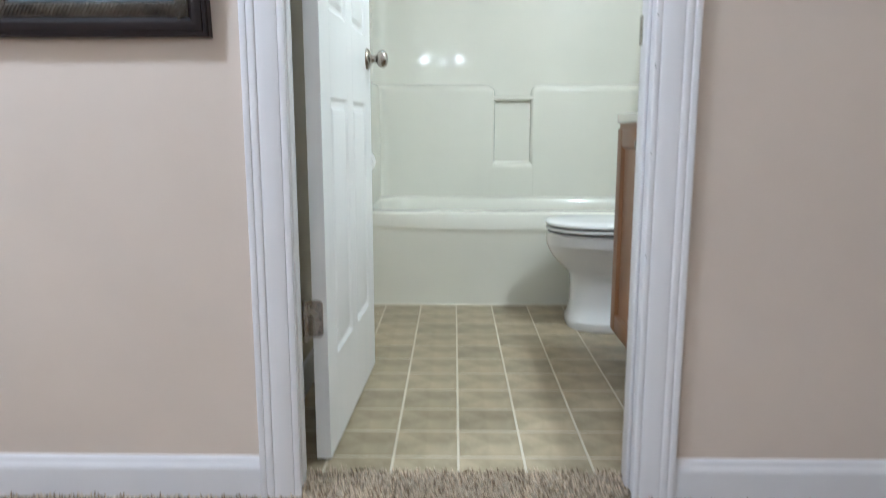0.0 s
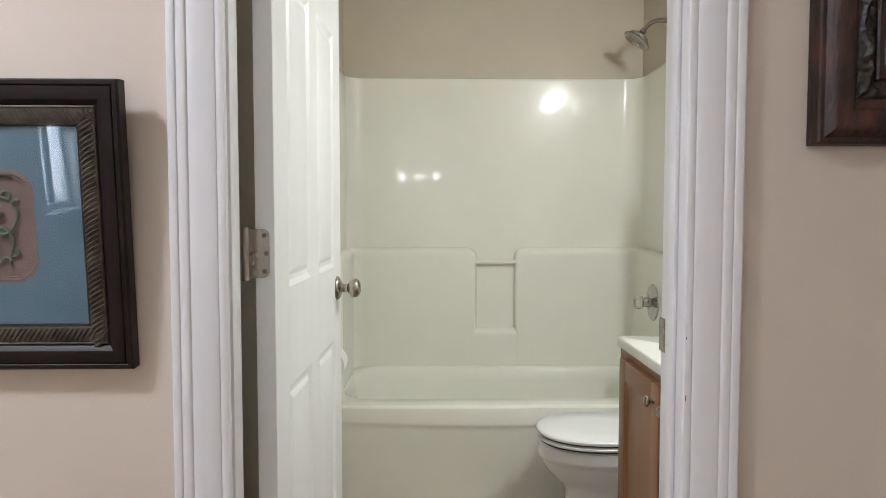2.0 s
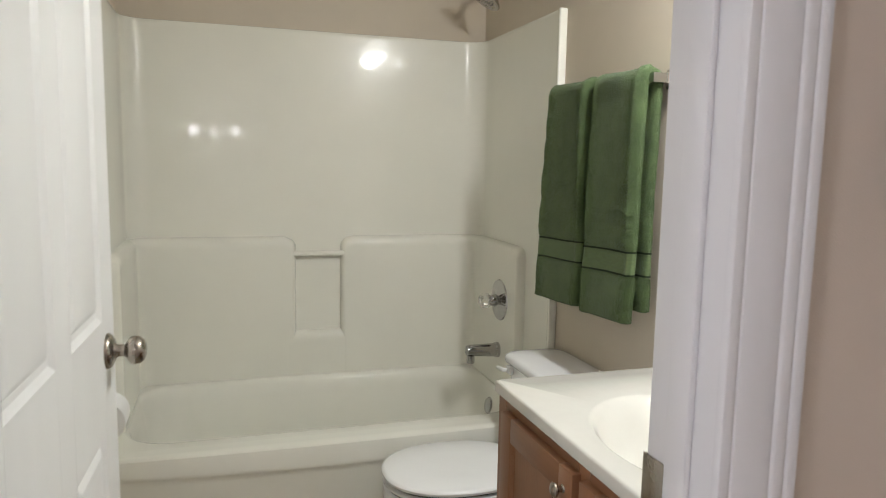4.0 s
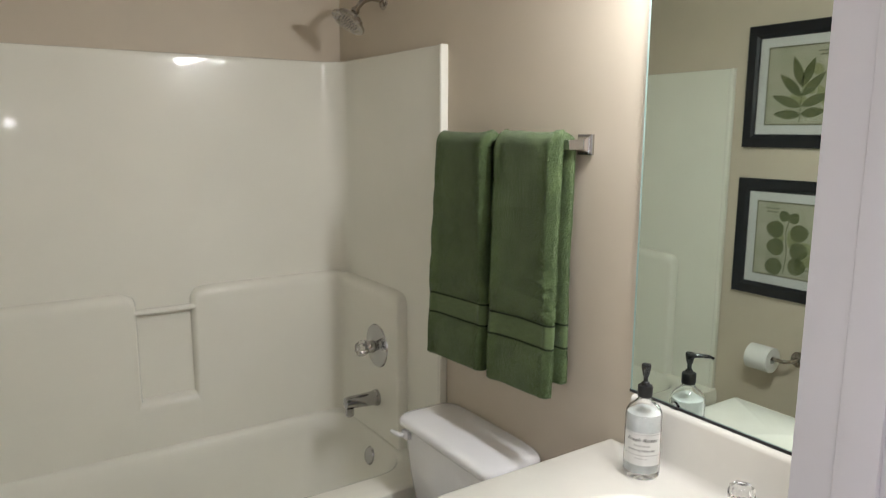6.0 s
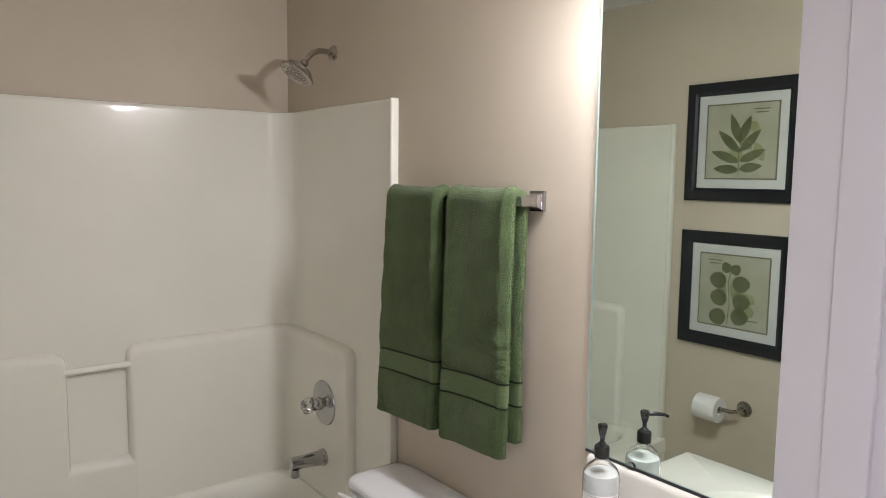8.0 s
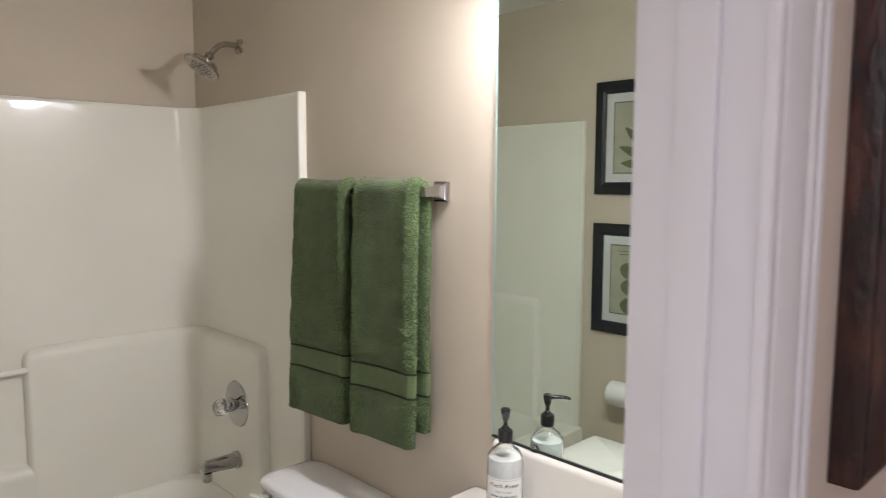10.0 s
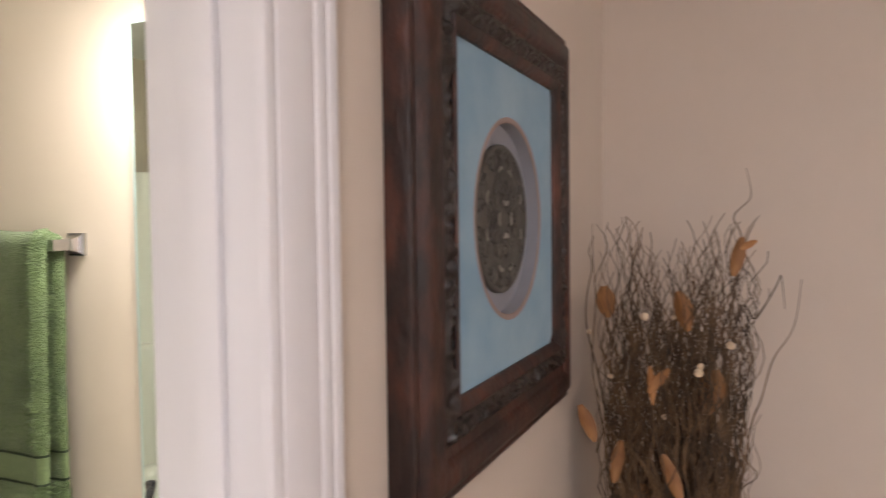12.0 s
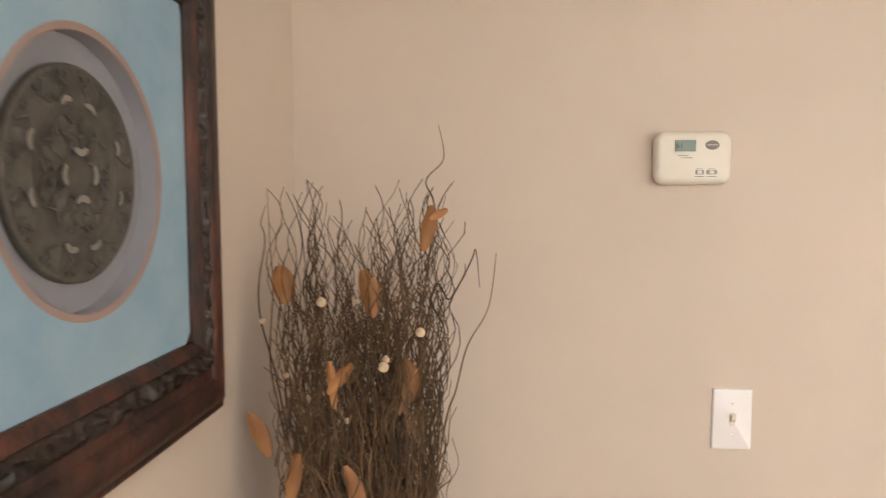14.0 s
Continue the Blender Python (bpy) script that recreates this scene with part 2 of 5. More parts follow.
def lathe(profile, m=None, n=24, bm=None, caps=True):
    """Profile of (radius, height) turned round z, then moved by m."""
    bm = bm or bmesh.new()
    m = m or Matrix.Identity(4)
    loft(bm, [[m @ Vector((r * math.cos(2 * math.pi * i / n), r * math.sin(2 * math.pi * i / n), h)) for i in range(n)] for r, h in profile], True, caps, caps)
    return bm


def tube(points, radii, n=8, bm=None, caps=True):
    bm = bm or bmesh.new()
    pts = [Vector(p) for p in points]
    rs = radii if isinstance(radii, (list, tuple)) else [radii] * len(pts)
    side = Vector((0.31, 0.77, 0.55)).normalized()
    loops = []
    for i, p in enumerate(pts):
        d = (pts[min(i + 1, len(pts) - 1)] - pts[max(i - 1, 0)]).normalized()
        side = (side - d * side.dot(d)).normalized()
        up = d.cross(side)
        loops.append([p + (side * math.cos(2 * math.pi * k / n) + up * math.sin(2 * math.pi * k / n)) * rs[i] for k in range(n)])
    return loft(bm, loops, True, caps, caps)


def rounded(cx, cy, w, d, r, z, n=5):
    """A rounded rectangle loop at height z, w along x and d along y."""
    out = []
    for k, (sx, sy) in enumerate(((1, 1), (-1, 1), (-1, -1), (1, -1))):
        for i in range(n):
            a = math.pi / 2 * (k + i / (n - 1))
            out.append((cx + sx * (w / 2 - r) + r * math.cos(a), cy + sy * (d / 2 - r) + r * math.sin(a), z))
    return out


def oval(cx, cy, a, b, z, n=40, power=2.0):
    out = []
    for i in range(n):
        t = 2 * math.pi * i / n
        c, s = math.cos(t), math.sin(t)
        out.append((cx + a * math.copysign(abs(c) ** (2 / power), c), cy + b * math.copysign(abs(s) ** (2 / power), s), z))
    return out


def sweep_frame(bm, x0, x1, z0, z1, y, profile):
    """A mitred picture frame in the xz plane facing -y: profile of (inset from the outer edge, height off y)."""
    loops = []
    for u, h in profile:
        loops.append([(x0 + u, y - h, z0 + u), (x1 - u, y - h, z0 + u), (x1 - u, y - h, z1 - u), (x0 + u, y - h, z1 - u)])
    return loft(bm, loops)


def writing(text, size, parent, mat, m, name="lettering", wrap=0.0, shear=0.0):
    cu = bpy.data.curves.new(name, "FONT")
    cu.body, cu.size, cu.align_x, cu.align_y, cu.extrude, cu.shear = text, size, "CENTER", "CENTER", 0.0001, shear
    tmp = bpy.data.objects.new(name, cu)
    me = bpy.data.meshes.new_from_object(tmp)
    bpy.data.objects.remove(tmp)
    bpy.data.curves.remove(cu)
    if wrap:
        for v in me.vertices:
            a, h = v.co.x / wrap, v.co.z
            v.co = ((wrap + h) * math.sin(a), v.co.y, (wrap + h) * math.cos(a))
    me.materials.append(mat)
    ob = new(name, me)
    ob.parent, ob.matrix_basis = parent, m
    return ob


# ---- the plan ----
HALL_Y, BATH_Y = 1.438, 1.553
EAST_X, WEST_X, SOUTH_Y = 1.655, -1.75, -3.2
BW, BE, BN = -0.455, 1.105, 4.0
TOP = 2.50
JL, JR, HEAD = -0.341, 0.407, 2.085
CARPET = 0.012


def structure(name, bm, mat, label, category):
    return tagged(part(name, bm, mat, smooth=0), label, category, kind="structure")


def wall_with_hole(name, axis, at, thick, a0, a1, h0, h1, z0, z1, label, mat=WALL):
    """A wall along x or y from a0 to a1 with one opening h0..h1, z0..z1."""
    bm = bmesh.new()
    for u0, u1, w0, w1 in ((a0, h0, 0, TOP), (h1, a1, 0, TOP), (h0, h1, z1, TOP), (h0, h1, 0, z0)):
        if u1 - u0 > 1e-4 and w1 - w0 > 1e-4:
            if axis == "x":
                box(bm, u0, u1, at, at + thick, w0, w1)
            else:
                box(bm, at, at + thick, u0, u1, w0, w1)
    return structure(name, bm, mat, label, "wall")


wall_with_hole("wall_north", "x", HALL_Y, BATH_Y - HALL_Y, WEST_X - 0.12, EAST_X + 0.12, JL - 0.022, JR + 0.022, 0, HEAD + 0.022, "beige painted hall wall with a doorway to the bathroom")
structure("wall_east", boxed(EAST_X, EAST_X + 0.12, SOUTH_Y, HALL_Y, 0, TOP), WALL, "plain beige painted hall wall", "wall")
structure("wall_south", boxed(WEST_X - 0.12, EAST_X + 0.12, SOUTH_Y - 0.12, SOUTH_Y, 0, TOP), WALL, "plain beige painted wall closing the room", "wall")
WY0, WY1, WZ0, WZ1 = -1.010, -0.710, 0.90, 2.20
wall_with_hole("wall_west", "y", WEST_X - 0.12, 0.12, SOUTH_Y, HALL_Y, WY0, WY1, WZ0, WZ1, "beige painted wall with a bright window")
structure("wall_bath_east", boxed(BE, BE + 0.115, BATH_Y, BN + 0.115, 0, TOP), BATHWALL, "tan painted bathroom wall behind the toilet", "wall")
structure("wall_bath_west", boxed(BW - 0.115, BW, BATH_Y, BN + 0.115, 0, TOP), BATHWALL, "tan painted bathroom wall with two prints", "wall")
structure("wall_bath_north", boxed(BW, BE, BN, BN + 0.115, 0, TOP), BATHWALL, "tan painted wall above the tub surround", "wall")
structure("ceiling_hall", boxed(WEST_X - 0.12, EAST_X + 0.12, SOUTH_Y - 0.12, HALL_Y, TOP, TOP + 0.1), CEIL, "white textured hall ceiling", "ceiling")
structure("ceiling_bath", boxed(BW - 0.115, BE + 0.115, HALL_Y, BN + 0.115, TOP, TOP + 0.1), CEIL, "white textured bathroom ceiling", "ceiling")
structure("carpet", boxed(WEST_X, EAST_X, SOUTH_Y, 1.545, -0.06, CARPET * 0.5), CARPETM, "speckled brown cut-pile carpet", "carpet")
floor = structure("floor_bath", boxed(BW, BE, 1.545, BN, -0.06, 0.0), GROUT, "taupe vinyl tile floor with pale joints", "floor")


def baseboard(name, x0, x1, y):
    bm = bmesh.new()
    prof = [(0, 0), (0.013, 0), (0.013, 0.071), (0.0115, 0.078), (0.008, 0.086), (0.006, 0.095), (0.003, 0.099), (0, 0.100)]
    loft(bm, [[(x, y - d, z) for d, z in prof] for x in (x0, x1)], True, True, True)
    return structure(name, bm, TRIM, "white painted baseboard along the carpet", "baseboard")


CL0, CL1, CR1, CR0 = -0.415, -0.3275, 0.402, 0.491
baseboard("baseboard_hall_west", WEST_X, CL0, HALL_Y)
baseboard("baseboard_hall_east", CR0, EAST_X - 0.013, HALL_Y)
bm = bmesh.new()
loft(bm, [[(EAST_X - d, y, z) for d, z in [(0, 0), (0.013, 0), (0.013, 0.071), (0.0115, 0.078), (0.008, 0.086), (0.006, 0.095), (0.003, 0.099), (0, 0.100)]] for y in (SOUTH_Y, HALL_Y)], True, True, True)
structure("baseboard_east", bm, TRIM, "white painted baseboard along the carpet", "baseboard")
structure("baseboard_bath", boxed(BW, BW + 0.012, BATH_Y, 3.17, 0, 0.10, 0.003), TRIM, "white painted bathroom baseboard", "baseboard")

# door casing: a stepped, beaded profile from the outer edge inward
CASING = [(0, 0), (0, 0.0160), (0.0015, 0.0175), (0.004, 0.0180), (0.012, 0.0180), (0.0135, 0.0172), (0.0145, 0.0156), (0.016, 0.0164), (0.018, 0.0172), (0.027, 0.0170), (0.0295, 0.0158), (0.0310, 0.0140), (0.0325, 0.0146),
          (0.036, 0.0152), (0.046, 0.0150), (0.058, 0.0139), (0.069, 0.0120), (0.0725, 0.0108), (0.0738, 0.0092), (0.0752, 0.0100), (0.078, 0.0106), (0.083, 0.0104), (0.0862, 0.0092), (0.0875, 0.0065), (0.0875, 0)]
trim = base("trim_door_casing", "white painted moulded door casing with jambs", "door casing", kind="structure")
bm = bmesh.new()
loft(bm, [[(CL0 + u, HALL_Y - d, z) for u, d in CASING] for z in (0, HEAD)], True, True, True)
part("casing_left", bm, TRIM, trim, smooth=30)
bm = bmesh.new()
k = (CR0 - CR1) / 0.0875
loft(bm, [[(CR0 - u * k, HALL_Y - d, z) for u, d in CASING] for z in (0, HEAD)], True, True, True)
part("casing_right", bm, TRIM, trim, smooth=30)
bm = bmesh.new()
loft(bm, [[(x, HALL_Y - d, HEAD + 0.0875 - u) for u, d in CASING] for x in (CL0, CR0)], True, True, True)
part("casing_head", bm, TRIM, trim, smooth=30)
part("jamb_left", boxed(JL - 0.02, JL, HALL_Y - 0.004, BATH_Y + 0.002, 0, HEAD + 0.02, 0.0015), TRIM, trim)
part("jamb_right", boxed(JR, JR + 0.02, HALL_Y - 0.004, BATH_Y + 0.002, 0, HEAD + 0.02, 0.0015), TRIM, trim)
part("jamb_head", boxed(JL, JR, HALL_Y - 0.004, BATH_Y + 0.002, HEAD, HEAD + 0.02, 0.0015), TRIM, trim)
part("stop_left", boxed(JL, JL + 0.008, 1.476, 1.513, 0, HEAD, 0.002), TRIM, trim)
part("stop_right", boxed(JR - 0.008, JR, 1.476, 1.513, 0, HEAD, 0.002), TRIM, trim)
part("stop_head", boxed(JL, JR, 1.476, 1.513, HEAD - 0.008, HEAD, 0.002), TRIM, trim)
part("strike_plate", boxed(JR - 0.0025, JR, 1.520, 1.560, 0.985, 1.045, 0.001), NICKEL, trim, "brushed nickel strike plate")
for z in (0.93, 0.935, 0.76, 1.03, 0.55):
    bm = bmesh.new()
    r = random.Random(int(z * 1000))
    bmesh.ops.create_icosphere(bm, subdivisions=1, radius=0.0016)
    for v in bm.verts:
        v.co = (v.co.x * 0.8, v.co.y * 0.25, v.co.z * r.uniform(0.8, 2.2))
    part("paint_chip", bm, GREYPL, trim, "small dark paint chip", at=pose(CR1 + 0.0035, HALL_Y - 0.0105, z))

# window in the west wall of the hall
win = base("window_1", "white window with raised blinds and bright daylight", "window", kind="structure")
bm = bmesh.new()
for a in (WY0, WY1 - 0.03):
    box(bm, WEST_X - 0.10, WEST_X - 0.04, a, a + 0.03, WZ0, WZ1, 0.003)
for z in (WZ0, (WZ0 + WZ1) / 2 - 0.015, WZ1 - 0.03):
    box(bm, WEST_X - 0.10, WEST_X - 0.04, WY0 + 0.03, WY1 - 0.03, z, z + 0.03, 0.003)
box(bm, WEST_X - 0.085, WEST_X - 0.065, (WY0 + WY1) / 2 - 0.012, (WY0 + WY1) / 2 + 0.012, WZ0 + 0.05, WZ1 - 0.05)
part("window_frame", bm, TRIM, win)
part("window_sill", boxed(WEST_X - 0.04, WEST_X + 0.03, WY0 - 0.04, WY1 + 0.04, WZ0 - 0.025, WZ0 - 0.001, 0.004), TRIM, win)
for k in range(26):
    z = WZ0 + 0.56 + k * 0.024
    part("blind_slat", boxed(WEST_X - 0.028, WEST_X - 0.006, WY0 + 0.01, WY1 - 0.01, z, z + 0.0016), BLIND, win, smooth=0)
tagged(part("backdrop", boxed(WEST_X - 1.2, WEST_X - 1.19, -2.6, 1.4, -0.2, 3.2), SKYGLOW, smooth=0), "bright daylight sky outside the window", "sky", kind="structure")

# ---- the door leaf, standing open into the bathroom ----
DW, DT, DH = 0.714, 0.036, 2.065
door = base("door_1", "white six-panel door standing open into the bathroom", "door", at=pose(-0.2905, 1.602, 0.0, 0, 0, -2.3), kind="structure")
bm = boxed(-DT + 0.008, -0.008, 0.004, DW - 0.004, 0.012, 0.010 + DH - 0.004)
COLS = ((0.104, 0.314), (0.398, 0.610))
ROWS3 = ((0.245, 0.885), (1.085, 1.700), (1.800, 1.955))
edges_y = (0, COLS[0][0], COLS[0][1], COLS[1][0], COLS[1][1], DW)
for a, b in ((edges_y[0], edges_y[1]), (edges_y[2], edges_y[3]), (edges_y[4], edges_y[5])):
    box(bm, -DT, 0, a, b, 0.010, 0.010 + DH, 0.0012, 1)
zs = (0.010, ROWS3[0][0], ROWS3[0][1], ROWS3[1][0], ROWS3[1][1], ROWS3[2][0], ROWS3[2][1], 0.010 + DH)
for a, b in ((zs[0], zs[1]), (zs[2], zs[3]), (zs[4], zs[5]), (zs[6], zs[7])):
    for c, d in COLS:
        box(bm, -DT, 0, c - 0.0005, d + 0.0005, a, b)
part("slab", bm, DOORW, door, smooth=30)
for c, d in COLS:
    for a, b in ROWS3:
        bm = bmesh.new()
        for side in (0, 1):
            lp = []
            for ins, h in ((0.0, 0.0), (0.004, -0.0030), (0.010, -0.0070), (0.020, -0.0075), (0.030, -0.0020), (0.033, -0.0012)):
                x = h if side == 0 else -DT - h
                lp.append([(x, c + ins, a + ins), (x, d - ins, a + ins), (x, d - ins, b - ins), (x, c + ins, b - ins)])
            loft(bm, lp, True, False, True)
        part("panel", bm, DOORW, door, smooth=20)


def hinge_part(z):
    h = part("hinge", tube([(-0.046, -0.026, z - 0.048), (-0.046, -0.026, z + 0.048)], 0.0066, 12), NICKEL, door, "satin nickel butt hinge")
    bm = bmesh.new()
    lp = []
    for i in range(7):
        a = math.pi / 2 * i / 6
        lp.append((-0.022 + 0.012 * math.sin(a), z + 0.033 + 0.012 * math.cos(a)))
    for i in range(7):
        a = math.pi / 2 * i / 6
        lp.append((-0.022 + 0.012 * math.cos(a), z - 0.033 - 0.012 * math.sin(a)))
    lp += [(-0.0405, z - 0.045), (-0.0405, z + 0.045)]
    loft(bm, [[(x, y, zz) for x, zz in lp] for y in (0.0, -0.0026)], True, True, True)
    box(bm, -0.0445, -0.0395, -0.026, 0.0, z - 0.045, z + 0.045)
    part("leaf", bm, NICKEL, h)
    for k in range(1, 5):
        part("knuckle_gap", lathe([(0.0066, 0), (0.0066, 0.0012)], Matrix.Translation((-0.046, -0.026, z - 0.048 + k * 0.0192)), 12), GREYPL, h)
    for dx, dz in ((-0.019, 0.033), (-0.0155, 0), (-0.019, -0.033)):
        s = part("screw", lathe([(0.0001, 0), (0.0042, 0.0006), (0.0044, 0.0)], pose(dx, -0.0027, z + dz, 90), 12), GREYPL, h)


for z in (0.366, 1.157, 1.90):
    hinge_part(z)
knob = part("knob", lathe([(0.0001, 0.066), (0.012, 0.0655), (0.020, 0.062), (0.0255, 0.055), (0.0265, 0.047), (0.0245, 0.040), (0.018, 0.034), (0.0115, 0.030), (0.0105, 0.020), (0.013, 0.015), (0.014, 0.012)], pose(0, 0.648, 1.023, 0, 90, 0), 28), NICKEL, door, "brushed nickel round door knob")
part("rose", lathe([(0.0005, 0.0125), (0.020, 0.0125), (0.029, 0.008), (0.0325, 0.003), (0.033, 0.0)], pose(0, 0.648, 1.023, 0, 90, 0), 28), NICKEL, knob)
part("rose_far", lathe([(0.0005, 0.0125), (0.020, 0.0125), (0.029, 0.008), (0.0325, 0.003), (0.033, 0.0)], pose(-DT, 0.648, 1.023, 0, -90, 0), 28), NICKEL, knob)
part("knob_far", lathe([(0.0001, 0.066), (0.020, 0.062), (0.0265, 0.047), (0.018, 0.034), (0.0105, 0.020), (0.014, 0.010)], pose(-DT, 0.648, 1.023, 0, -90, 0), 24), NICKEL, knob)
part("latch_plate", boxed(-0.030, -0.006, DW - 0.0005, DW + 0.0015, 0.995, 1.052), NICKEL, door)

# ---- bathtub with its moulded surround ----
tub = base("bathtub", "glossy bone-white bathtub with moulded wall surround", "bathtub")
TY, RIM = 3.174, 0.432
SX0, SX1, SYB, STOP = BW + 0.022, BE - 0.024, BN - 0.026, 1.922
bm = bmesh.new()
cx, cy = (BW + BE) / 2, (TY + BN) / 2
loops = [rounded(cx, cy, BE - BW - 0.006, BN - TY - 0.02, 0.01, RIM - 0.002, 7)]
for w, d, r, z in ((1.455, 0.655, 0.16, RIM), (1.435, 0.63, 0.16, RIM - 0.004), (1.42, 0.61, 0.16, RIM - 0.018), (1.40, 0.59, 0.16, RIM - 0.07), (1.34, 0.55, 0.17, 0.22), (1.26, 0.50, 0.17, 0.12), (1.16, 0.44, 0.17, 0.075), (0.9, 0.30, 0.12, 0.066)):
    loops.append(rounded(cx, cy + 0.02, w, d, r, z, 7))
loft(bm, loops, True, False, True)
part("basin", bm, ACRYLIC, tub)
bm = bmesh.new()
loops = []
for i in range(33):
    u = i / 32
    x = BW + 0.003 + u * (BE - BW - 0.006)
    bow = 0.016 * (1 - (2 * u - 1) ** 2)
    prof = [(TY + 0.05, 0.0), (TY + 0.006, 0.0), (TY + 0.004, 0.012), (TY - 0.002, 0.05), (TY - 0.0075 - 0.7 * bow, 0.345 - bow), (TY - 0.0085 - 0.9 * bow, 0.362 - bow), (TY - 0.0098 - bow, 0.367 - bow), (TY - 0.0118 - bow, 0.373 - bow), (TY - 0.0120 - bow, 0.382 - bow), (TY - 0.010 - bow, 0.408), (TY - 0.006 - bow, 0.426), (TY + 0.002 - bow, RIM), (TY + 0.02, RIM + 0.001), (TY + 0.07, RIM - 0.001)]
    loops.append([(x, y, z) for y, z in prof])
loft(bm, loops, False)
part("apron", bm, ACRYLIC, tub)


def wall_path():
    """Inside line of the surround: right edge, back, left edge, with rounded corners. Points with inward normals."""
    out, r = [], 0.085
    for i in range(15):
        y = TY + 0.018 + (SYB - r - TY - 0.018) * i / 14
        out.append((SX1, y, -1.0, 0.0))
    for i in range(1, 9):
        a = math.pi / 2 * i / 8
        out.append((SX1 - r + r * math.cos(a), SYB - r + r * math.sin(a), -math.cos(a), -math.sin(a)))
    for i in range(1, 40):
        x = SX1 - r + (SX0 + r - SX1 + r) * i / 40
        out.append((x, SYB, 0.0, -1.0))
    for i in range(0, 9):
        a = math.pi / 2 * i / 8
        out.append((SX0 + r - r * math.sin(a), SYB - r + r * math.cos(a), math.sin(a), -math.cos(a)))
    for i in range(1, 15):
        y = SYB - r - (SYB - r - TY - 0.018) * i / 14
        out.append((SX0, y, 1.0, 0.0))
    return out


WP = wall_path()
bm = bmesh.new()
loops = []
for o, z in ((0.0, RIM - 0.004), (0.004, RIM + 0.01), (0.0, RIM + 0.02), (0.0, RIM + 0.024), (0.0, 1.2), (0.0, STOP - 0.016), (0.0, STOP - 0.012), (-0.003, STOP - 0.002), (-0.008, STOP), (-0.021, STOP)):
    loops.append([(x + nx * o, y + ny * o, z) for x, y, nx, ny in WP])
loft(bm, loops, False)
for x0, x1 in ((SX1 - 0.006, BE), (BW, SX0 + 0.006)):
    box(bm, x0, x1, TY + 0.004, TY + 0.022, RIM - 0.002, STOP, 0.005, 3)
part("surround", bm, ACRYLIC, tub, "tall glossy moulded wall surround")


def raised(points, z0, z1, depth, taper_start, taper_end):
    """A raised field on the surround with rounded top and ends."""
    pts = [Vector(p[:2]) for p in points]
    run = [0.0]
    for a, b in zip(pts, pts[1:]):
        run.append(run[-1] + (b - a).length)
    total, loops = run[-1], []
    prof = [(0.0, 0.0), (0.28, -0.002), (0.62, -0.008), (0.88, -0.018), (1.0, -0.034)]
    for p, s in zip(points, run):
        d = min(s if taper_start else 9, total - s if taper_end else 9)
        k = 1.0 if d > 0.018 else math.sqrt(max(0, 1 - (1 - d / 0.018) ** 2))
        drop = 0.0 if d > 0.05 else 0.05 * (1 - math.sqrt(max(0, 1 - (1 - d / 0.05) ** 2)))
        loops.append([(p[0] + p[2] * depth * o * k, p[1] + p[3] * depth * o * k, z1 + dz - drop) for o, dz in prof] + [(p[0] + p[2] * depth * k, p[1] + p[3] * depth * k, z) for z in (z1 - 0.048 - drop, z0 + 0.02, z0)])
    bm = bmesh.new()
    loft(bm, loops, False)
    return bm


def dense_end(path, at_end):
    """Adds close samples at the end that tapers."""
    if not at_end:
        return path
    a, b = path[-2], path[-1]
    return path[:-1] + [tuple(a[i] + (b[i] - a[i]) * f for i in range(4)) for f in (0.3, 0.5, 0.65, 0.78, 0.88, 0.95, 0.985, 1.0)]


def field_path(flip):
    inner = [p for p in (WP if not flip else WP[::-1])]
    out = [p for p in inner if p[1] > 3.43]
    lim = 0.432 if not flip else 0.236
    keep = []
    for p in out:
        if p[3] == -1.0 and ((not flip and p[0] < lim + 0.012) or (flip and p[0] > lim - 0.012)):
            break
        keep.append(p)
    keep.append((lim, SYB, 0.0, -1.0))
    first = (keep[0][0], 3.415, keep[0][2], 0.0)
    start = dense_end([keep[0], first], True)[::-1]
    return start[:-1] + dense_end(keep, True)


for flip in (False, True):
    part("raised_field", raised(field_path(flip), RIM, 1.047, 0.036, True, True), ACRYLIC, tub)
part("niche_sill", raised([(0.15, SYB, 0, -1), (0.25, SYB, 0, -1), (0.35, SYB, 0, -1), (0.455, SYB, 0, -1), (0.53, SYB, 0, -1)], RIM, 0.628, 0.0355, False, False), ACRYLIC, tub)
bar = part("niche_bar", tube([(0.222, SYB - 0.022, 0.972), (0.448, SYB - 0.022, 0.972)], 0.012, 12), ACRYLIC, tub, "slim moulded towel bar in the niche")
part("overflow_plate", lathe([(0.0005, 0.010), (0.02, 0.0095), (0.032, 0.007), (0.037, 0.0)], pose(1.019, 3.615, 0.338, 0, -78, 0), 28), CHROME, tub, "round chrome overflow plate")
part("drain", lathe([(0.0005, 0.004), (0.030, 0.004), (0.034, 0.0)], pose(0.84, 3.61, 0.066), 24), CHROME, tub)

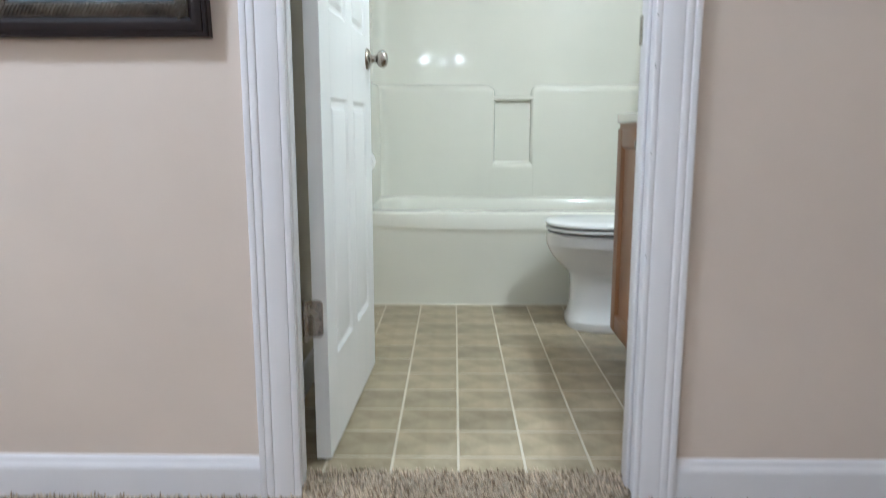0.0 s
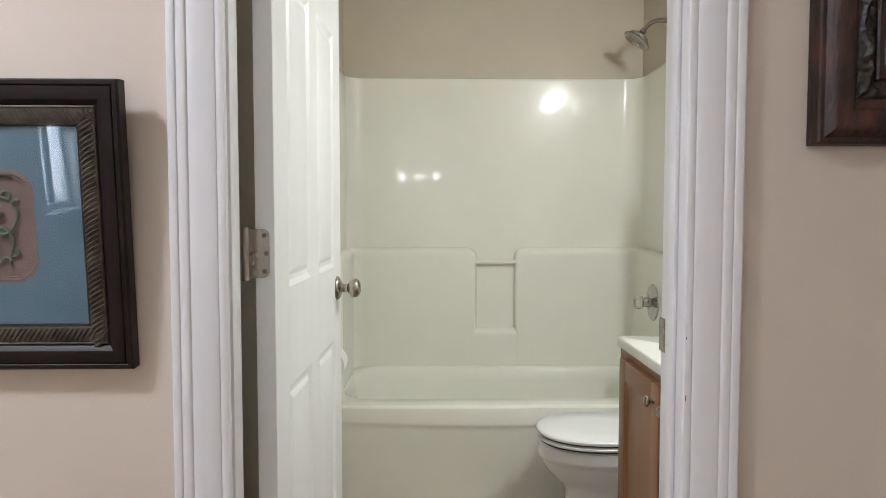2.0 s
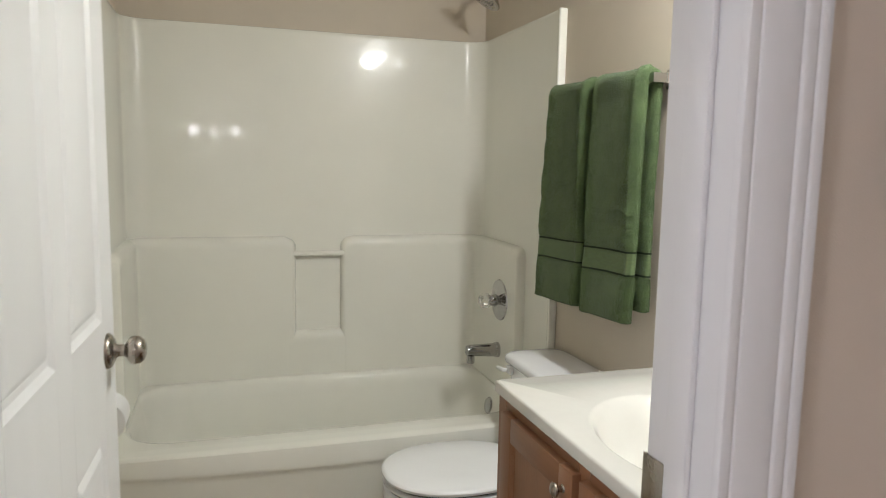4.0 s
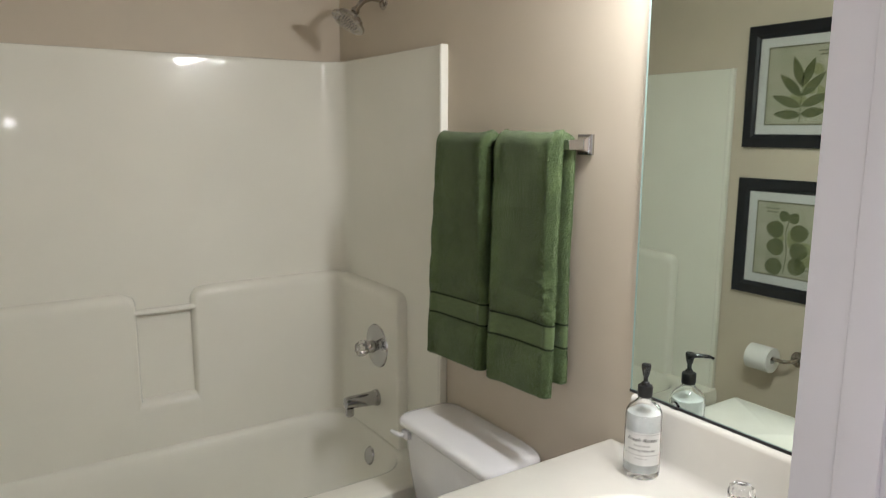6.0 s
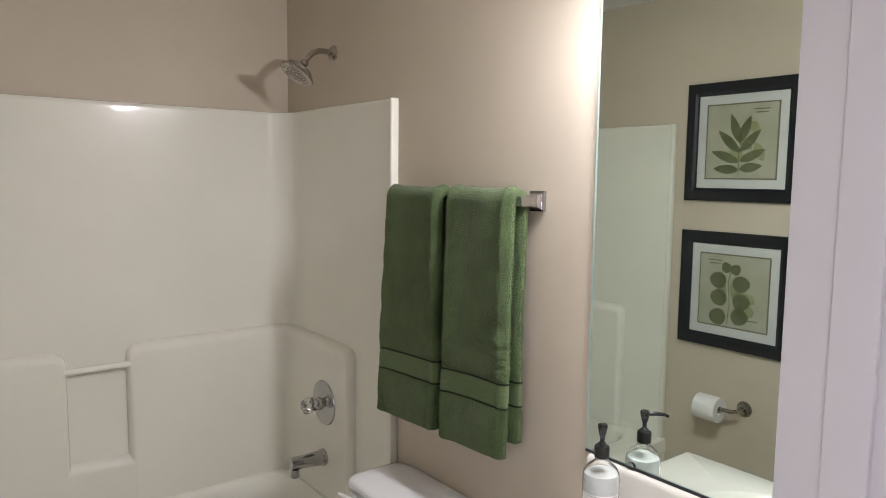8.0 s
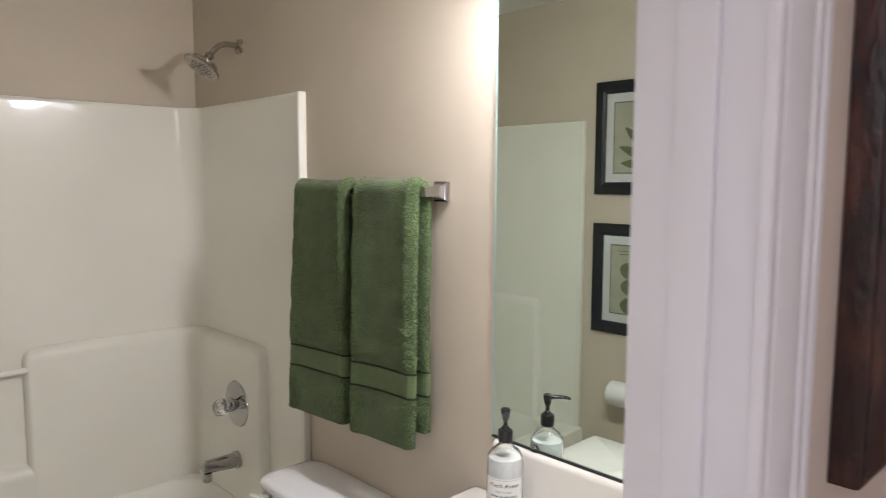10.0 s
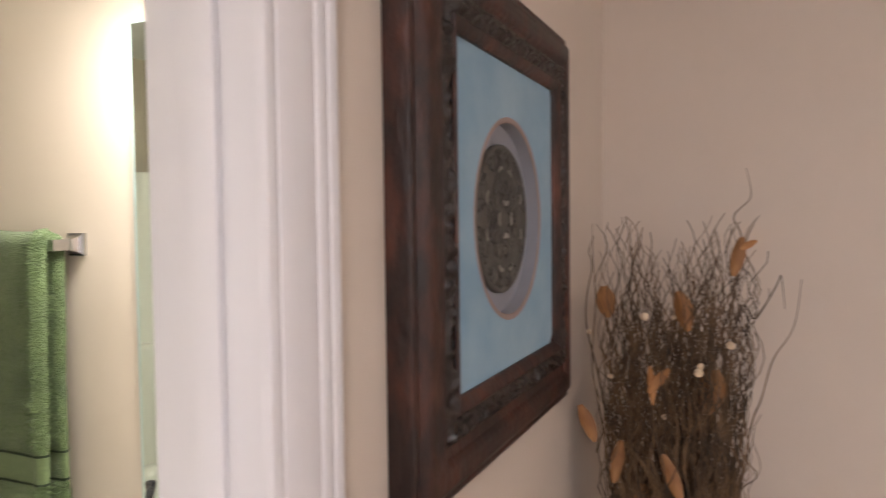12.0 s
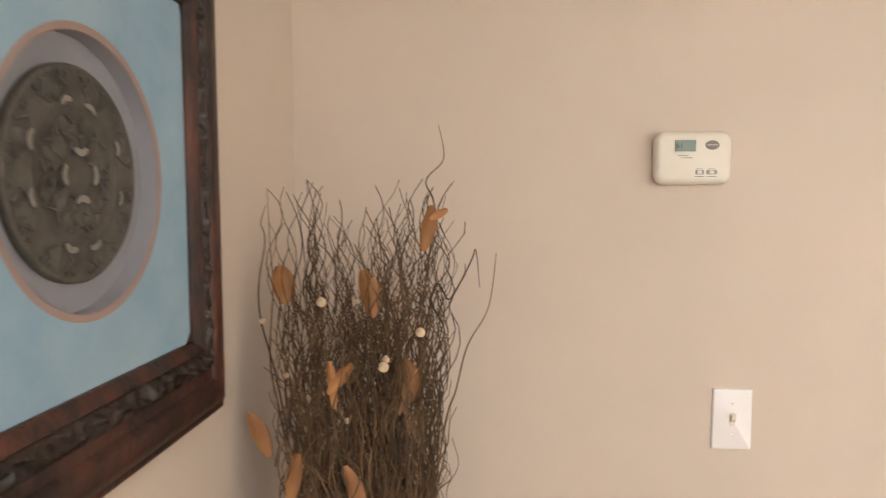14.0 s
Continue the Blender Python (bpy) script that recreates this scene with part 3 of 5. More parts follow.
# valve, spout, shower
valve = base("shower_valve", "round chrome valve plate with clear acrylic knob", "faucet", at=pose(SX1 - 0.034, 3.588, 0.806, 0, -90, 0))
part("escutcheon", lathe([(0.0005, 0.020), (0.028, 0.019), (0.040, 0.013), (0.064, 0.010), (0.084, 0.007), (0.088, 0.0)], None, 40), CHROME, valve)
part("stem", lathe([(0.024, 0.012), (0.024, 0.040), (0.020, 0.048)], None, 24), CHROME, valve)
bm = bmesh.new()
kl = []
for r, h in ((0.016, 0.046), (0.027, 0.052), (0.030, 0.066), (0.028, 0.082), (0.020, 0.090), (0.0005, 0.088)):
    kl.append([(r * (1 + 0.10 * math.cos(6 * t)) * math.cos(t), r * (1 + 0.10 * math.cos(6 * t)) * math.sin(t), h) for t in [2 * math.pi * i / 48 for i in range(48)]])
loft(bm, kl, True, True, True)
part("handle", bm, ACRYLICKNOB, valve, "clear fluted acrylic handle").visible_shadow = False

spout = base("tub_spout", "short chrome tub spout", "faucet", at=pose(SX1 - 0.034, 3.592, 0.590, 0, -90, 0))
bm = bmesh.new()
loft(bm, [[(dx + sx * math.cos(t), sx * 0.95 * math.sin(t), h) for t in [2 * math.pi * i / 24 for i in range(24)]] for h, sx, dx in ((0.0, 0.033, 0), (0.014, 0.033, 0), (0.018, 0.029, 0), (0.08, 0.026, 0.002), (0.125, 0.024, 0.004), (0.142, 0.022, 0.003), (0.146, 0.014, 0.002))], True, True, True)
part("body", bm, CHROME, spout)
part("outlet", lathe([(0.017, 0.0), (0.017, 0.030), (0.013, 0.034)], pose(-0.018, 0, 0.124, 0, -90, 0), 20), CHROME, spout)

shower = base("wall_shower", "brushed nickel shower head on a curved arm", "shower head", at=pose(0, 0, 0))
part("flange", lathe([(0.0005, 0.016), (0.012, 0.015), (0.026, 0.008), (0.031, 0.0)], pose(BE, 3.613, 2.117, 0, -90, 0), 28), NICKEL, shower)
arm = [(BE, 3.613, 2.117), (1.075, 3.613, 2.122), (1.045, 3.613, 2.121), (1.02, 3.613, 2.110), (1.000, 3.613, 2.090), (0.990, 3.613, 2.078)]
part("arm", tube(arm, 0.0105, 14), NICKEL, shower)
HM = look((0.992, 3.613, 2.080), (0.992 - 0.06, 3.613, 2.080 - 0.085)) @ pose(0, 0, 0, 180)
head_ob = part("head", lathe([(0.0005, 0.0), (0.012, 0.0), (0.016, 0.006), (0.016, 0.016), (0.011, 0.020), (0.018, 0.028), (0.044, 0.036), (0.050, 0.042), (0.050, 0.052), (0.066, 0.058), (0.068, 0.062), (0.064, 0.066), (0.050, 0.066), (0.048, 0.064), (0.0005, 0.064)], HM, 36), NICKEL, shower)
bm = bmesh.new()
for ring, cnt in ((0.012, 8), (0.024, 14), (0.036, 20)):
    for i in range(cnt):
        a = 2 * math.pi * i / cnt
        lathe([(0.0022, 0.0), (0.0016, 0.003)], HM @ Matrix.Translation((ring * math.cos(a), ring * math.sin(a), 0.064)), 6, bm)
part("nozzle_plate", bm, GREYPL, head_ob, "dark rubber spray nozzles")

# ---- vanity light over the mirror ----
vl = base("vanity_light", "three-globe brushed nickel light above the mirror", "wall lamp")
part("backplate", boxed(BE - 0.022, BE - 0.001, 1.70, 2.29, 2.125, 2.195, 0.006), NICKEL, vl)
for p in VANITY_BULBS:
    part("arm", tube([(BE - 0.02, p[1], 2.16), (1.06, p[1], 2.165), (1.035, p[1], 2.165)], 0.010, 10), NICKEL, vl)
    bm = bmesh.new()
    bmesh.ops.create_icosphere(bm, subdivisions=3, radius=0.052, matrix=Matrix.Translation(p))
    g = part("globe", bm, GLOBE, vl, "lit frosted glass globe")
    g.visible_shadow = False

# ---- mirror ----
mir = base("wall_mirror", "frameless wall mirror over the vanity backsplash", "mirror")
part("glass_edge", boxed(BE - 0.0062, BE - 0.001, 1.60, 2.350, 1.013, 2.094), MIRROREDGE, mir, smooth=0)
part("silvered_face", boxed(BE - 0.0068, BE - 0.0063, 1.602, 2.344, 1.015, 2.091), MIRROR, mir, smooth=0)
part("bottom_strip", boxed(BE - 0.0085, BE - 0.001, 1.60, 2.350, 1.0065, 1.0128), GAPSTRIP, mir, "thin black strip under the glass", smooth=0)
for y in (1.72, 2.215):
    clip = part("clip", lathe([(0.0005, 0.006), (0.008, 0.006), (0.011, 0.004), (0.012, 0.0)], pose(BE - 0.007, y, 1.012, 0, -90, 0), 16), ACRYLICKNOB, mir, "clear plastic mirror clip")

# ---- vanity cabinet ----
VX, VY0, VY1, CTOP = 0.585, BATH_Y + 0.004, 2.395, 0.858
van = base("vanity_cabinet", "honey maple vanity cabinet with two panelled doors", "cabinet")
bm = bmesh.new()
box(bm, VX, BE - 0.004, VY0, VY0 + 0.018, 0.115, CTOP - 0.03)
box(bm, VX, BE - 0.004, VY1 - 0.018, VY1, 0.115, CTOP - 0.03)
box(bm, VX + 0.002, BE - 0.004, VY0 + 0.018, VY1 - 0.018, 0.115, 0.133)
box(bm, VX + 0.07, VX + 0.085, VY0, VY1, 0.0, 0.115)
box(bm, BE - 0.016, BE - 0.004, VY0 + 0.018, VY1 - 0.018, 0.133, CTOP - 0.03)
box(bm, VX + 0.085, BE - 0.004, VY1 - 0.018, VY1, 0.0, 0.115)
part("carcass", bm, OAK, van)
for a, b in ((VY0, VY0 + 0.045), (1.955, 1.995), (VY1 - 0.045, VY1)):
    part("face_frame_stile", boxed(VX - 0.019, VX - 0.0005, a, b, 0.115, CTOP - 0.03, 0.001, 1), OAK, van)
for a, b in ((0.115, 0.155), (0.785, CTOP - 0.03)):
    for c, d in ((VY0 + 0.045, 1.955), (1.995, VY1 - 0.045)):
        part("face_frame_rail", boxed(VX - 0.019, VX - 0.0005, c, d, a, b, 0.001, 1), OAKDARK, van)


def cabinet_door(y0, y1, knob_y):
    z0, z1, x0, x1, s = 0.135, 0.808, VX - 0.039, VX - 0.0195, 0.056
    d = part("door", boxed(x0, x1, y0, y0 + s, z0, z1, 0.0025), OAK, van)
    part("stile", boxed(x0, x1, y1 - s, y1, z0, z1, 0.0025), OAK, d)
    for r0, r1 in ((z0, z0 + s), (z1 - s, z1)):
        part("rail", boxed(x0 + 0.0004, x1, y0 + s, y1 - s, r0, r1, 0.0015), OAKDARK, d)
    bm = bmesh.new()
    a, b, c, e = y0 + s, y1 - s, z0 + s, z1 - s
    loft(bm, [[(x0 + h, a + i, c + i), (x0 + h, b - i, c + i), (x0 + h, b - i, e - i), (x0 + h, a + i, e - i)] for i, h in ((0, 0.002), (0.003, 0.004), (0.006, 0.009), (0.010, 0.0105))], True, False, True)
    part("panel", bm, OAK, d, smooth=20)
    part("knob", lathe([(0.0005, 0.024), (0.009, 0.0235), (0.0145, 0.020), (0.015, 0.017), (0.011, 0.013), (0.006, 0.010), (0.006, 0.003), (0.009, 0.0)], pose(x0, knob_y, 0.765, 0, -90, 0), 20), NICKEL, d, "round brushed nickel knob")


cabinet_door(1.985, 2.335, 2.020)
cabinet_door(1.610, 1.960, 1.922)

# ---- worktop with its sink ----
top = base("sink_counter", "white cultured marble vanity top with moulded oval sink", "sink")
CX0, CY1 = 0.560, 2.412
SCX, SCY = 0.815, 1.957
bm = bmesh.new()
N = 64


def rect_ray(t, x0, x1, y0, y1):
    c, s = math.cos(t), math.sin(t)
    k = min((x1 - SCX) / c if c > 1e-6 else ((x0 - SCX) / c if c < -1e-6 else 1e9), (y1 - SCY) / s if s > 1e-6 else ((y0 - SCY) / s if s < -1e-6 else 1e9))
    return (SCX + k * c, SCY + k * s)


angles = sorted([2 * math.pi * i / N for i in range(N)] + [math.atan2(b - SCY, a - SCX) % (2 * math.pi) for a in (CX0, BE - 0.003) for b in (VY0, CY1)])
loops = []
for ins, z in ((0.004, CTOP - 0.032), (0.0, CTOP - 0.028), (0.0, CTOP - 0.006), (0.002, CTOP - 0.002), (0.006, CTOP)):
    loops.append([(*rect_ray(t, CX0 + ins, BE - 0.003, VY0, CY1 - ins), z) for t in angles])
for a, b, z in ((0.206, 0.272, CTOP), (0.201, 0.266, CTOP - 0.0012), (0.196, 0.258, CTOP - 0.006), (0.190, 0.246, CTOP - 0.016), (0.182, 0.228, CTOP - 0.034), (0.166, 0.202, CTOP - 0.065), (0.135, 0.165, CTOP - 0.100), (0.085, 0.105, CTOP - 0.130), (0.03, 0.035, CTOP - 0.138)):
    loops.append([(SCX + a * math.cos(t), SCY + b * math.sin(t), z) for t in angles])
loft(bm, loops, True, False, True)
part("top_and_bowl", bm, MARBLE, top)
bm = bmesh.new()
prof = [(BE - 0.003, CTOP - 0.01), (BE - 0.052, CTOP + 0.0005), (BE - 0.040, CTOP + 0.003), (BE - 0.030, CTOP + 0.012), (BE - 0.025, CTOP + 0.026), (BE - 0.024, 0.994), (BE - 0.021, 1.002), (BE - 0.015, 1.006), (BE - 0.003, 1.006)]
loft(bm, [[(x, y, z) for x, z in prof] for y in (VY0, 2.332)], True, True, True)
part("backsplash", bm, MARBLE, top)
part("drain", lathe([(0.0005, 0.003), (0.020, 0.003), (0.023, 0.0)], pose(SCX, SCY, CTOP - 0.139), 20), CHROME, top, "round chrome drain")

tap = base("sink_faucet", "chrome sink faucet with clear acrylic knobs", "faucet", at=pose(1.035, 1.940, CTOP))
bm = bmesh.new()
loft(bm, [rounded(0, 0, 0.055 - i, 0.165 - i, 0.026 - i / 2, z, 6) for i, z in ((0, 0.0), (0, 0.012), (0.006, 0.018), (0.02, 0.021))], True, True, True)
part("base_plate", bm, CHROME, tap)
part("spout", tube([(0, 0, 0.018), (-0.005, 0, 0.045), (-0.03, 0, 0.062), (-0.07, 0, 0.066), (-0.105, 0, 0.058), (-0.115, 0, 0.045)], [0.020, 0.018, 0.016, 0.014, 0.012, 0.011], 16), CHROME, tap)
for s in (-1, 1):
    h = part("handle_base", lathe([(0.022, 0.015), (0.021, 0.026), (0.013, 0.032), (0.011, 0.042)], pose(0, s * 0.052, 0), 24), CHROME, tap)
    bm = bmesh.new()
    loft(bm, [[(r * (1 + 0.09 * math.cos(6 * t)) * math.cos(t), s * 0.052 + r * (1 + 0.09 * math.cos(6 * t)) * math.sin(t), z) for t in [2 * math.pi * i / 36 for i in range(36)]] for r, z in ((0.014, 0.040), (0.024, 0.046), (0.0255, 0.060), (0.022, 0.074), (0.0005, 0.078))], True, True, True)
    part("acrylic_knob", bm, ACRYLICKNOB, h, "clear fluted acrylic knob").visible_shadow = False

# ---- soap bottle ----
soap = base("soap_dispenser", "clear glass soap bottle with black pump and white label", "soap bottle", at=pose(1.021, 2.239, CTOP))
soap.scale = (1.19, 1.19, 1.02)
OUT = [(0.0005, 0.004), (0.026, 0.002), (0.031, 0.0), (0.0345, 0.004), (0.0350, 0.012), (0.0350, 0.140), (0.0335, 0.153), (0.028, 0.163), (0.019, 0.172), (0.0125, 0.180), (0.0112, 0.197)]
INN = [(0.0094, 0.197), (0.0106, 0.180), (0.017, 0.170), (0.026, 0.160), (0.0312, 0.151), (0.0325, 0.139), (0.0325, 0.016), (0.0005, 0.012)]
part("bottle", lathe(OUT + INN, None, 36, caps=False), GLASS, soap).visible_shadow = False
part("soap", lathe([(0.0005, 0.0125), (0.0322, 0.0165), (0.0322, 0.140), (0.0305, 0.149), (0.0005, 0.149)], None, 36), SOAP, soap, "pale milky liquid soap")
collar = part("collar", lathe([(0.0110, 0.184), (0.0138, 0.185), (0.0142, 0.188), (0.0142, 0.208), (0.0130, 0.211), (0.0085, 0.213), (0.0075, 0.217), (0.0042, 0.220), (0.0042, 0.240)], None, 28), BLACKPL, soap, "ribbed black pump collar")
pump = part("pump", lathe([(0.0050, 0.232), (0.0062, 0.236), (0.0088, 0.250), (0.0092, 0.257), (0.0080, 0.2595), (0.0005, 0.260)], None, 24), BLACKPL, soap, "black plastic pump head")
part("nozzle", tube([(0, 0, 0.252), (-0.015, -0.013, 0.253), (-0.029, -0.025, 0.251), (-0.035, -0.030, 0.247)], [0.0055, 0.005, 0.004, 0.0035], 10), BLACKPL, pump)
A0 = math.atan2(-1.0, -1.28)
bm = bmesh.new()
loft(bm, [[(0.0353 * math.cos(A0 + t), 0.0353 * math.sin(A0 + t), z) for t in [-1.15 + 2.3 * i / 24 for i in range(25)]] for z in (0.036, 0.112)], False)
label = part("label", bm, LABEL, soap, "white paper label with black script")
LM = Matrix.Rotation(A0 + math.pi / 2, 4, "Z") @ Matrix.Rotation(radians(90), 4, "X")
for text, size, z, mat, sh in (("Fresh Roses", 0.0125, 0.096, INK, 0.35), ("hand soap", 0.0075, 0.083, INKGREY, 0.0), ("home apothecary", 0.0076, 0.072, INK, 0.0)):
    writing(text, size, label, mat, LM @ Matrix.Translation((0, z, 0)), "lettering", 0.0356, sh)
for z, w in ((0.108, 1.1), (0.060, 1.1), (0.052, 0.35)):
    bm = bmesh.new()
    loft(bm, [[(0.0356 * math.cos(A0 + t), 0.0356 * math.sin(A0 + t), zz) for t in [-w + 2 * w * i / 16 for i in range(17)]] for zz in (z, z + 0.0008)], False)
    part("rule", bm, INKGREY, label)

# ---- toilet ----
TYC = 2.872
wc = base("toilet", "white ceramic toilet with closed lid", "toilet")
bm = bmesh.new()
loops = []
for z, xf, xb, hw, pw in ((0.0, 0.482, 0.960, 0.166, 3.0), (0.012, 0.478, 0.965, 0.170, 3.0), (0.034, 0.480, 0.960, 0.164, 3.0), (0.050, 0.488, 0.955, 0.138, 2.9), (0.10, 0.496, 0.945, 0.118, 2.8), (0.17, 0.496, 0.945, 0.108, 2.6), (0.215, 0.491, 0.945, 0.110, 2.4), (0.238, 0.472, 0.945, 0.120, 2.3), (0.262, 0.444, 0.945, 0.138, 2.3), (0.288, 0.421, 0.945, 0.153, 2.2), (0.318, 0.404, 0.945, 0.165, 2.2), (0.332, 0.399, 0.945, 0.170, 2.2), (0.338, 0.395, 0.945, 0.175, 2.2), (0.35, 0.393, 0.945, 0.177, 2.2), (0.385, 0.393, 0.945, 0.179, 2.2), (0.392, 0.399, 0.940, 0.173, 2.2), (0.393, 0.46, 0.88, 0.12, 2.1)):
    loops.append(oval((xf + xb) / 2, TYC, (xb - xf) / 2, hw, z, 48, pw))
loft(bm, loops, True, True, True)
part("bowl", bm, CERAMIC, wc)
bm = bmesh.new()
loft(bm, [rounded(0.99, TYC, 0.21, 0.24, 0.05, z) for z in (0.0, 0.36)] + [rounded(0.99, TYC, 0.21, 0.34, 0.05, 0.392)], True, True, True)
part("rear_deck", bm, CERAMIC, wc)


def seat_ring(name, z0, z1, grow, mat, lab=""):
    bm = bmesh.new()
    loops = []
    for e, z in ((0.004, z0), (0.001, z0 + 0.001), (0.0, (z0 + z1) / 2), (0.003, z1 - 0.004), (0.010, z1 - 0.001), (0.10, z1)):
        loops.append(oval(0.625, TYC, 0.234 + grow - e, 0.186 + grow - e, z, 56, 2.25))
    loft(bm, loops, True, True, True)
    return part(name, bm, mat, wc, lab)


# black sheets between bowl, seat and lid paint the shade of the gaps
seat_ring("bumper", 0.393, 0.402, -0.007, GAPSTRIP, "black sheet for the shade in the gap under the seat")
seat_ring("seat", 0.401, 0.415, 0.0, SEATP)
seat_ring("lid_bumper", 0.415, 0.423, -0.006, GAPSTRIP, "black sheet for the shade in the gap under the lid")
seat_ring("lid", 0.422, 0.440, 0.002, SEATP, "closed white lid")
for s in (-1, 1):
    part("seat_hinge", boxed(0.842, 0.878, TYC + s * 0.075 - 0.016, TYC + s * 0.075 + 0.016, 0.393, 0.428, 0.006), SEATP, wc)
    part("bolt_cap", lathe([(0.013, 0), (0.012, 0.010), (0.006, 0.016), (0.0005, 0.017)], pose(0.80, TYC + s * 0.125, 0.012), 16), CERAMIC, wc)
bm = bmesh.new()
TK = [(0.150, 0.430, 0.393), (0.168, 0.452, 0.41), (0.184, 0.474, 0.52), (0.192, 0.490, 0.62), (0.196, 0.498, 0.672)]
loft(bm, [rounded(BE - 0.008 - w / 2, TYC + 0.037, w, d, 0.045, z) for w, d, z in TK], True, True, True)
part("tank", bm, CERAMIC, wc)
bm = bmesh.new()


def lid_loop(e, z):
    """Tank lid outline: front edge gently bowed."""
    out = []
    for x, y, zz in rounded(BE - 0.006 - 0.104 + e * 0.5, TYC + 0.037, 0.208 - e, 0.520 - 2 * e, 0.040, z, 8):
        f = max(0.0, (BE - 0.110 - x) / 0.104)
        out.append((x - 0.016 * f * (1 - ((y - TYC - 0.037) / 0.26) ** 2), y, zz))
    return out


loft(bm, [lid_loop(e, z) for e, z in ((0.012, 0.673), (0.004, 0.676), (0.0, 0.682), (0.0, 0.694), (0.004, 0.702), (0.012, 0.708), (0.03, 0.712), (0.07, 0.715))], True, True, True)
part("tank_lid", bm, CERAMIC, wc)
lev = part("flush_lever", boxed(0.886, 0.902, 3.085, 3.125, 0.640, 0.668, 0.004), CERAMIC, wc, "white flush lever")
part("lever_arm", tube([(0.884, 3.105, 0.654), (0.874, 3.112, 0.654), (0.872, 3.150, 0.650), (0.873, 3.168, 0.648)], [0.006, 0.0075, 0.008, 0.006], 10), SEATP, lev)

# ---- towel rail and towels ----
rail = base("towel_rail", "square chrome towel rail on the wall", "towel rail")
BARX, BARZ = 1.042, 1.610
part("bar", boxed(BARX - 0.009, BARX + 0.009, 2.540, 3.085, BARZ - 0.009, BARZ + 0.009, 0.002), CHROME, rail)
for y in (2.537, 3.088):
    bm = bmesh.new()
    loft(bm, [[(BE - d, y + a * h, BARZ + b * h) for a, b in ((-1, -1), (1, -1), (1, 1), (-1, 1))] for d, h in ((0.001, 0.026), (0.008, 0.026), (0.011, 0.022), (0.022, 0.014), (0.045, 0.0125), (0.074, 0.0125))], True, True, True)
    part("post", bm, CHROME, rail)


CREASES = [(1.232, 0.22, 2.47, 2.70, 0.0045), (1.205, 0.10, 2.50, 2.76, 0.0045), (1.262, 0.16, 2.56, 2.80, 0.0030), (1.182, 0.18, 2.47, 2.60, 0.0040)]


def towel(y0, y1, front_z, back_z, seed, label):
    t = base("bath_towel", label, "towel", group="towels on the rail")
    r = random.Random(seed)
    TH, R = 0.026, 0.022
    up = 0.015 if seed == 8 else 0.010
    cyc, w = (y0 + y1) / 2, y1 - y0
    path = []
    n = 150
    for i in range(n):
        f = i / (n - 1)
        path.append((BARX - R - 0.012 * (1 - f) ** 1.5, front_z + (BARZ - front_z) * f, -1.0, 0.0))
    for i in range(1, 10):
        a = math.pi * i / 10
        path.append((BARX - R * math.cos(a), BARZ + R * math.sin(a) * 0.72, -math.cos(a), math.sin(a)))
    for i in range(n):
        f = i / (n - 1)
        path.append((BARX + R - 0.004 * f, BARZ - (BARZ - back_z) * f, 1.0, 0.0))
    m = 72

    def section(x, z, nx, nz, grow=0.0, side=0):
        out = []
        for k in range(m):
            a = 2 * math.pi * k / m
            c, s = math.cos(a), math.sin(a)
            v = math.copysign(abs(c) ** 0.28, c)
            h = math.copysign(abs(s) ** 0.55, s)
            y = cyc + v * (w / 2 + grow + 0.004 * noise.noise((z * 5, seed, 1)) + 0.010 * max(0, (1.25 - z)) * (1 if nx < 0 else 0))
            if seed == 3 and v > 0:
                y += 0.036 * v * max(0.0, (BARZ - z) / 0.68) ** 1.5
            fold = 0.010 * noise.noise((y * 9 + seed * 3, z * 2.0, nx)) + 0.0045 * noise.noise((y * 16 + z * 9, z * 16 - y * 7 + seed, nx)) + 0.0012 * noise.noise((y * 120, z * 110, seed + nx))
            if seed == 8 and nx < 0:
                for zc, slope, ya, yb, amp in CREASES:
                    if ya < y < yb:
                        e = (z - zc - slope * (y - 2.51)) / 0.0075
                        fold += amp * math.sin(math.pi * (y - ya) / (yb - ya)) * (math.exp(-e * e) - 0.8 * math.exp(-(e + 1.7) ** 2))
            sag = -0.010 * (v * v) * max(0.0, 1 - abs(z - front_z) / 0.25) if nx < 0 else 0
            pinch = 0.80 + 0.45 * min(1.0, max(0.0, (abs(z - 1.0875 - up) - 0.034) / 0.03))
            roll = 0.006 * math.exp(-((abs(v) - 0.86) / 0.10) ** 2) if nx < 0 else 0.0
            off = h * (TH / 2 * pinch + grow) + (fold + roll) * (1.0 if nx < 0 else 0.5)
            out.append((min(x + nx * off, BE - 0.002), y, z + nz * off + 0.016 * (-0.75 * v + 0.3 * noise.noise((y * 8, seed, 4))) * max(0, (BARZ - z)) * (1 if nx < 0 else 0.3)))
        return out

    bm = bmesh.new()
    ends = [section(path[0][0], path[0][1] - 0.004, -1.0, 0.0, -0.005)]
    loft(bm, ends + [section(*p) for p in path] + [section(path[-1][0], path[-1][1] - 0.004, 1.0, 0.0, -0.005)], True, True, True)
    part("cloth", bm, TOWEL, t)
    for nx, X in ((-1.0, lambda z: BARX - R - 0.012 * ((BARZ - z) / (BARZ - front_z)) ** 1.5), (1.0, lambda z: BARX + R - 0.002)):
        for z0, z1, g, mat, nm in ((1.058 + up, 1.117 + up, 0.0012, TOWELBAND, "woven_band"), (1.117 + up, 1.1225 + up, 0.0024, TOWELDARK, "cord"), (1.0525 + up, 1.058 + up, 0.0024, TOWELDARK, "cord")):
            bm = bmesh.new()
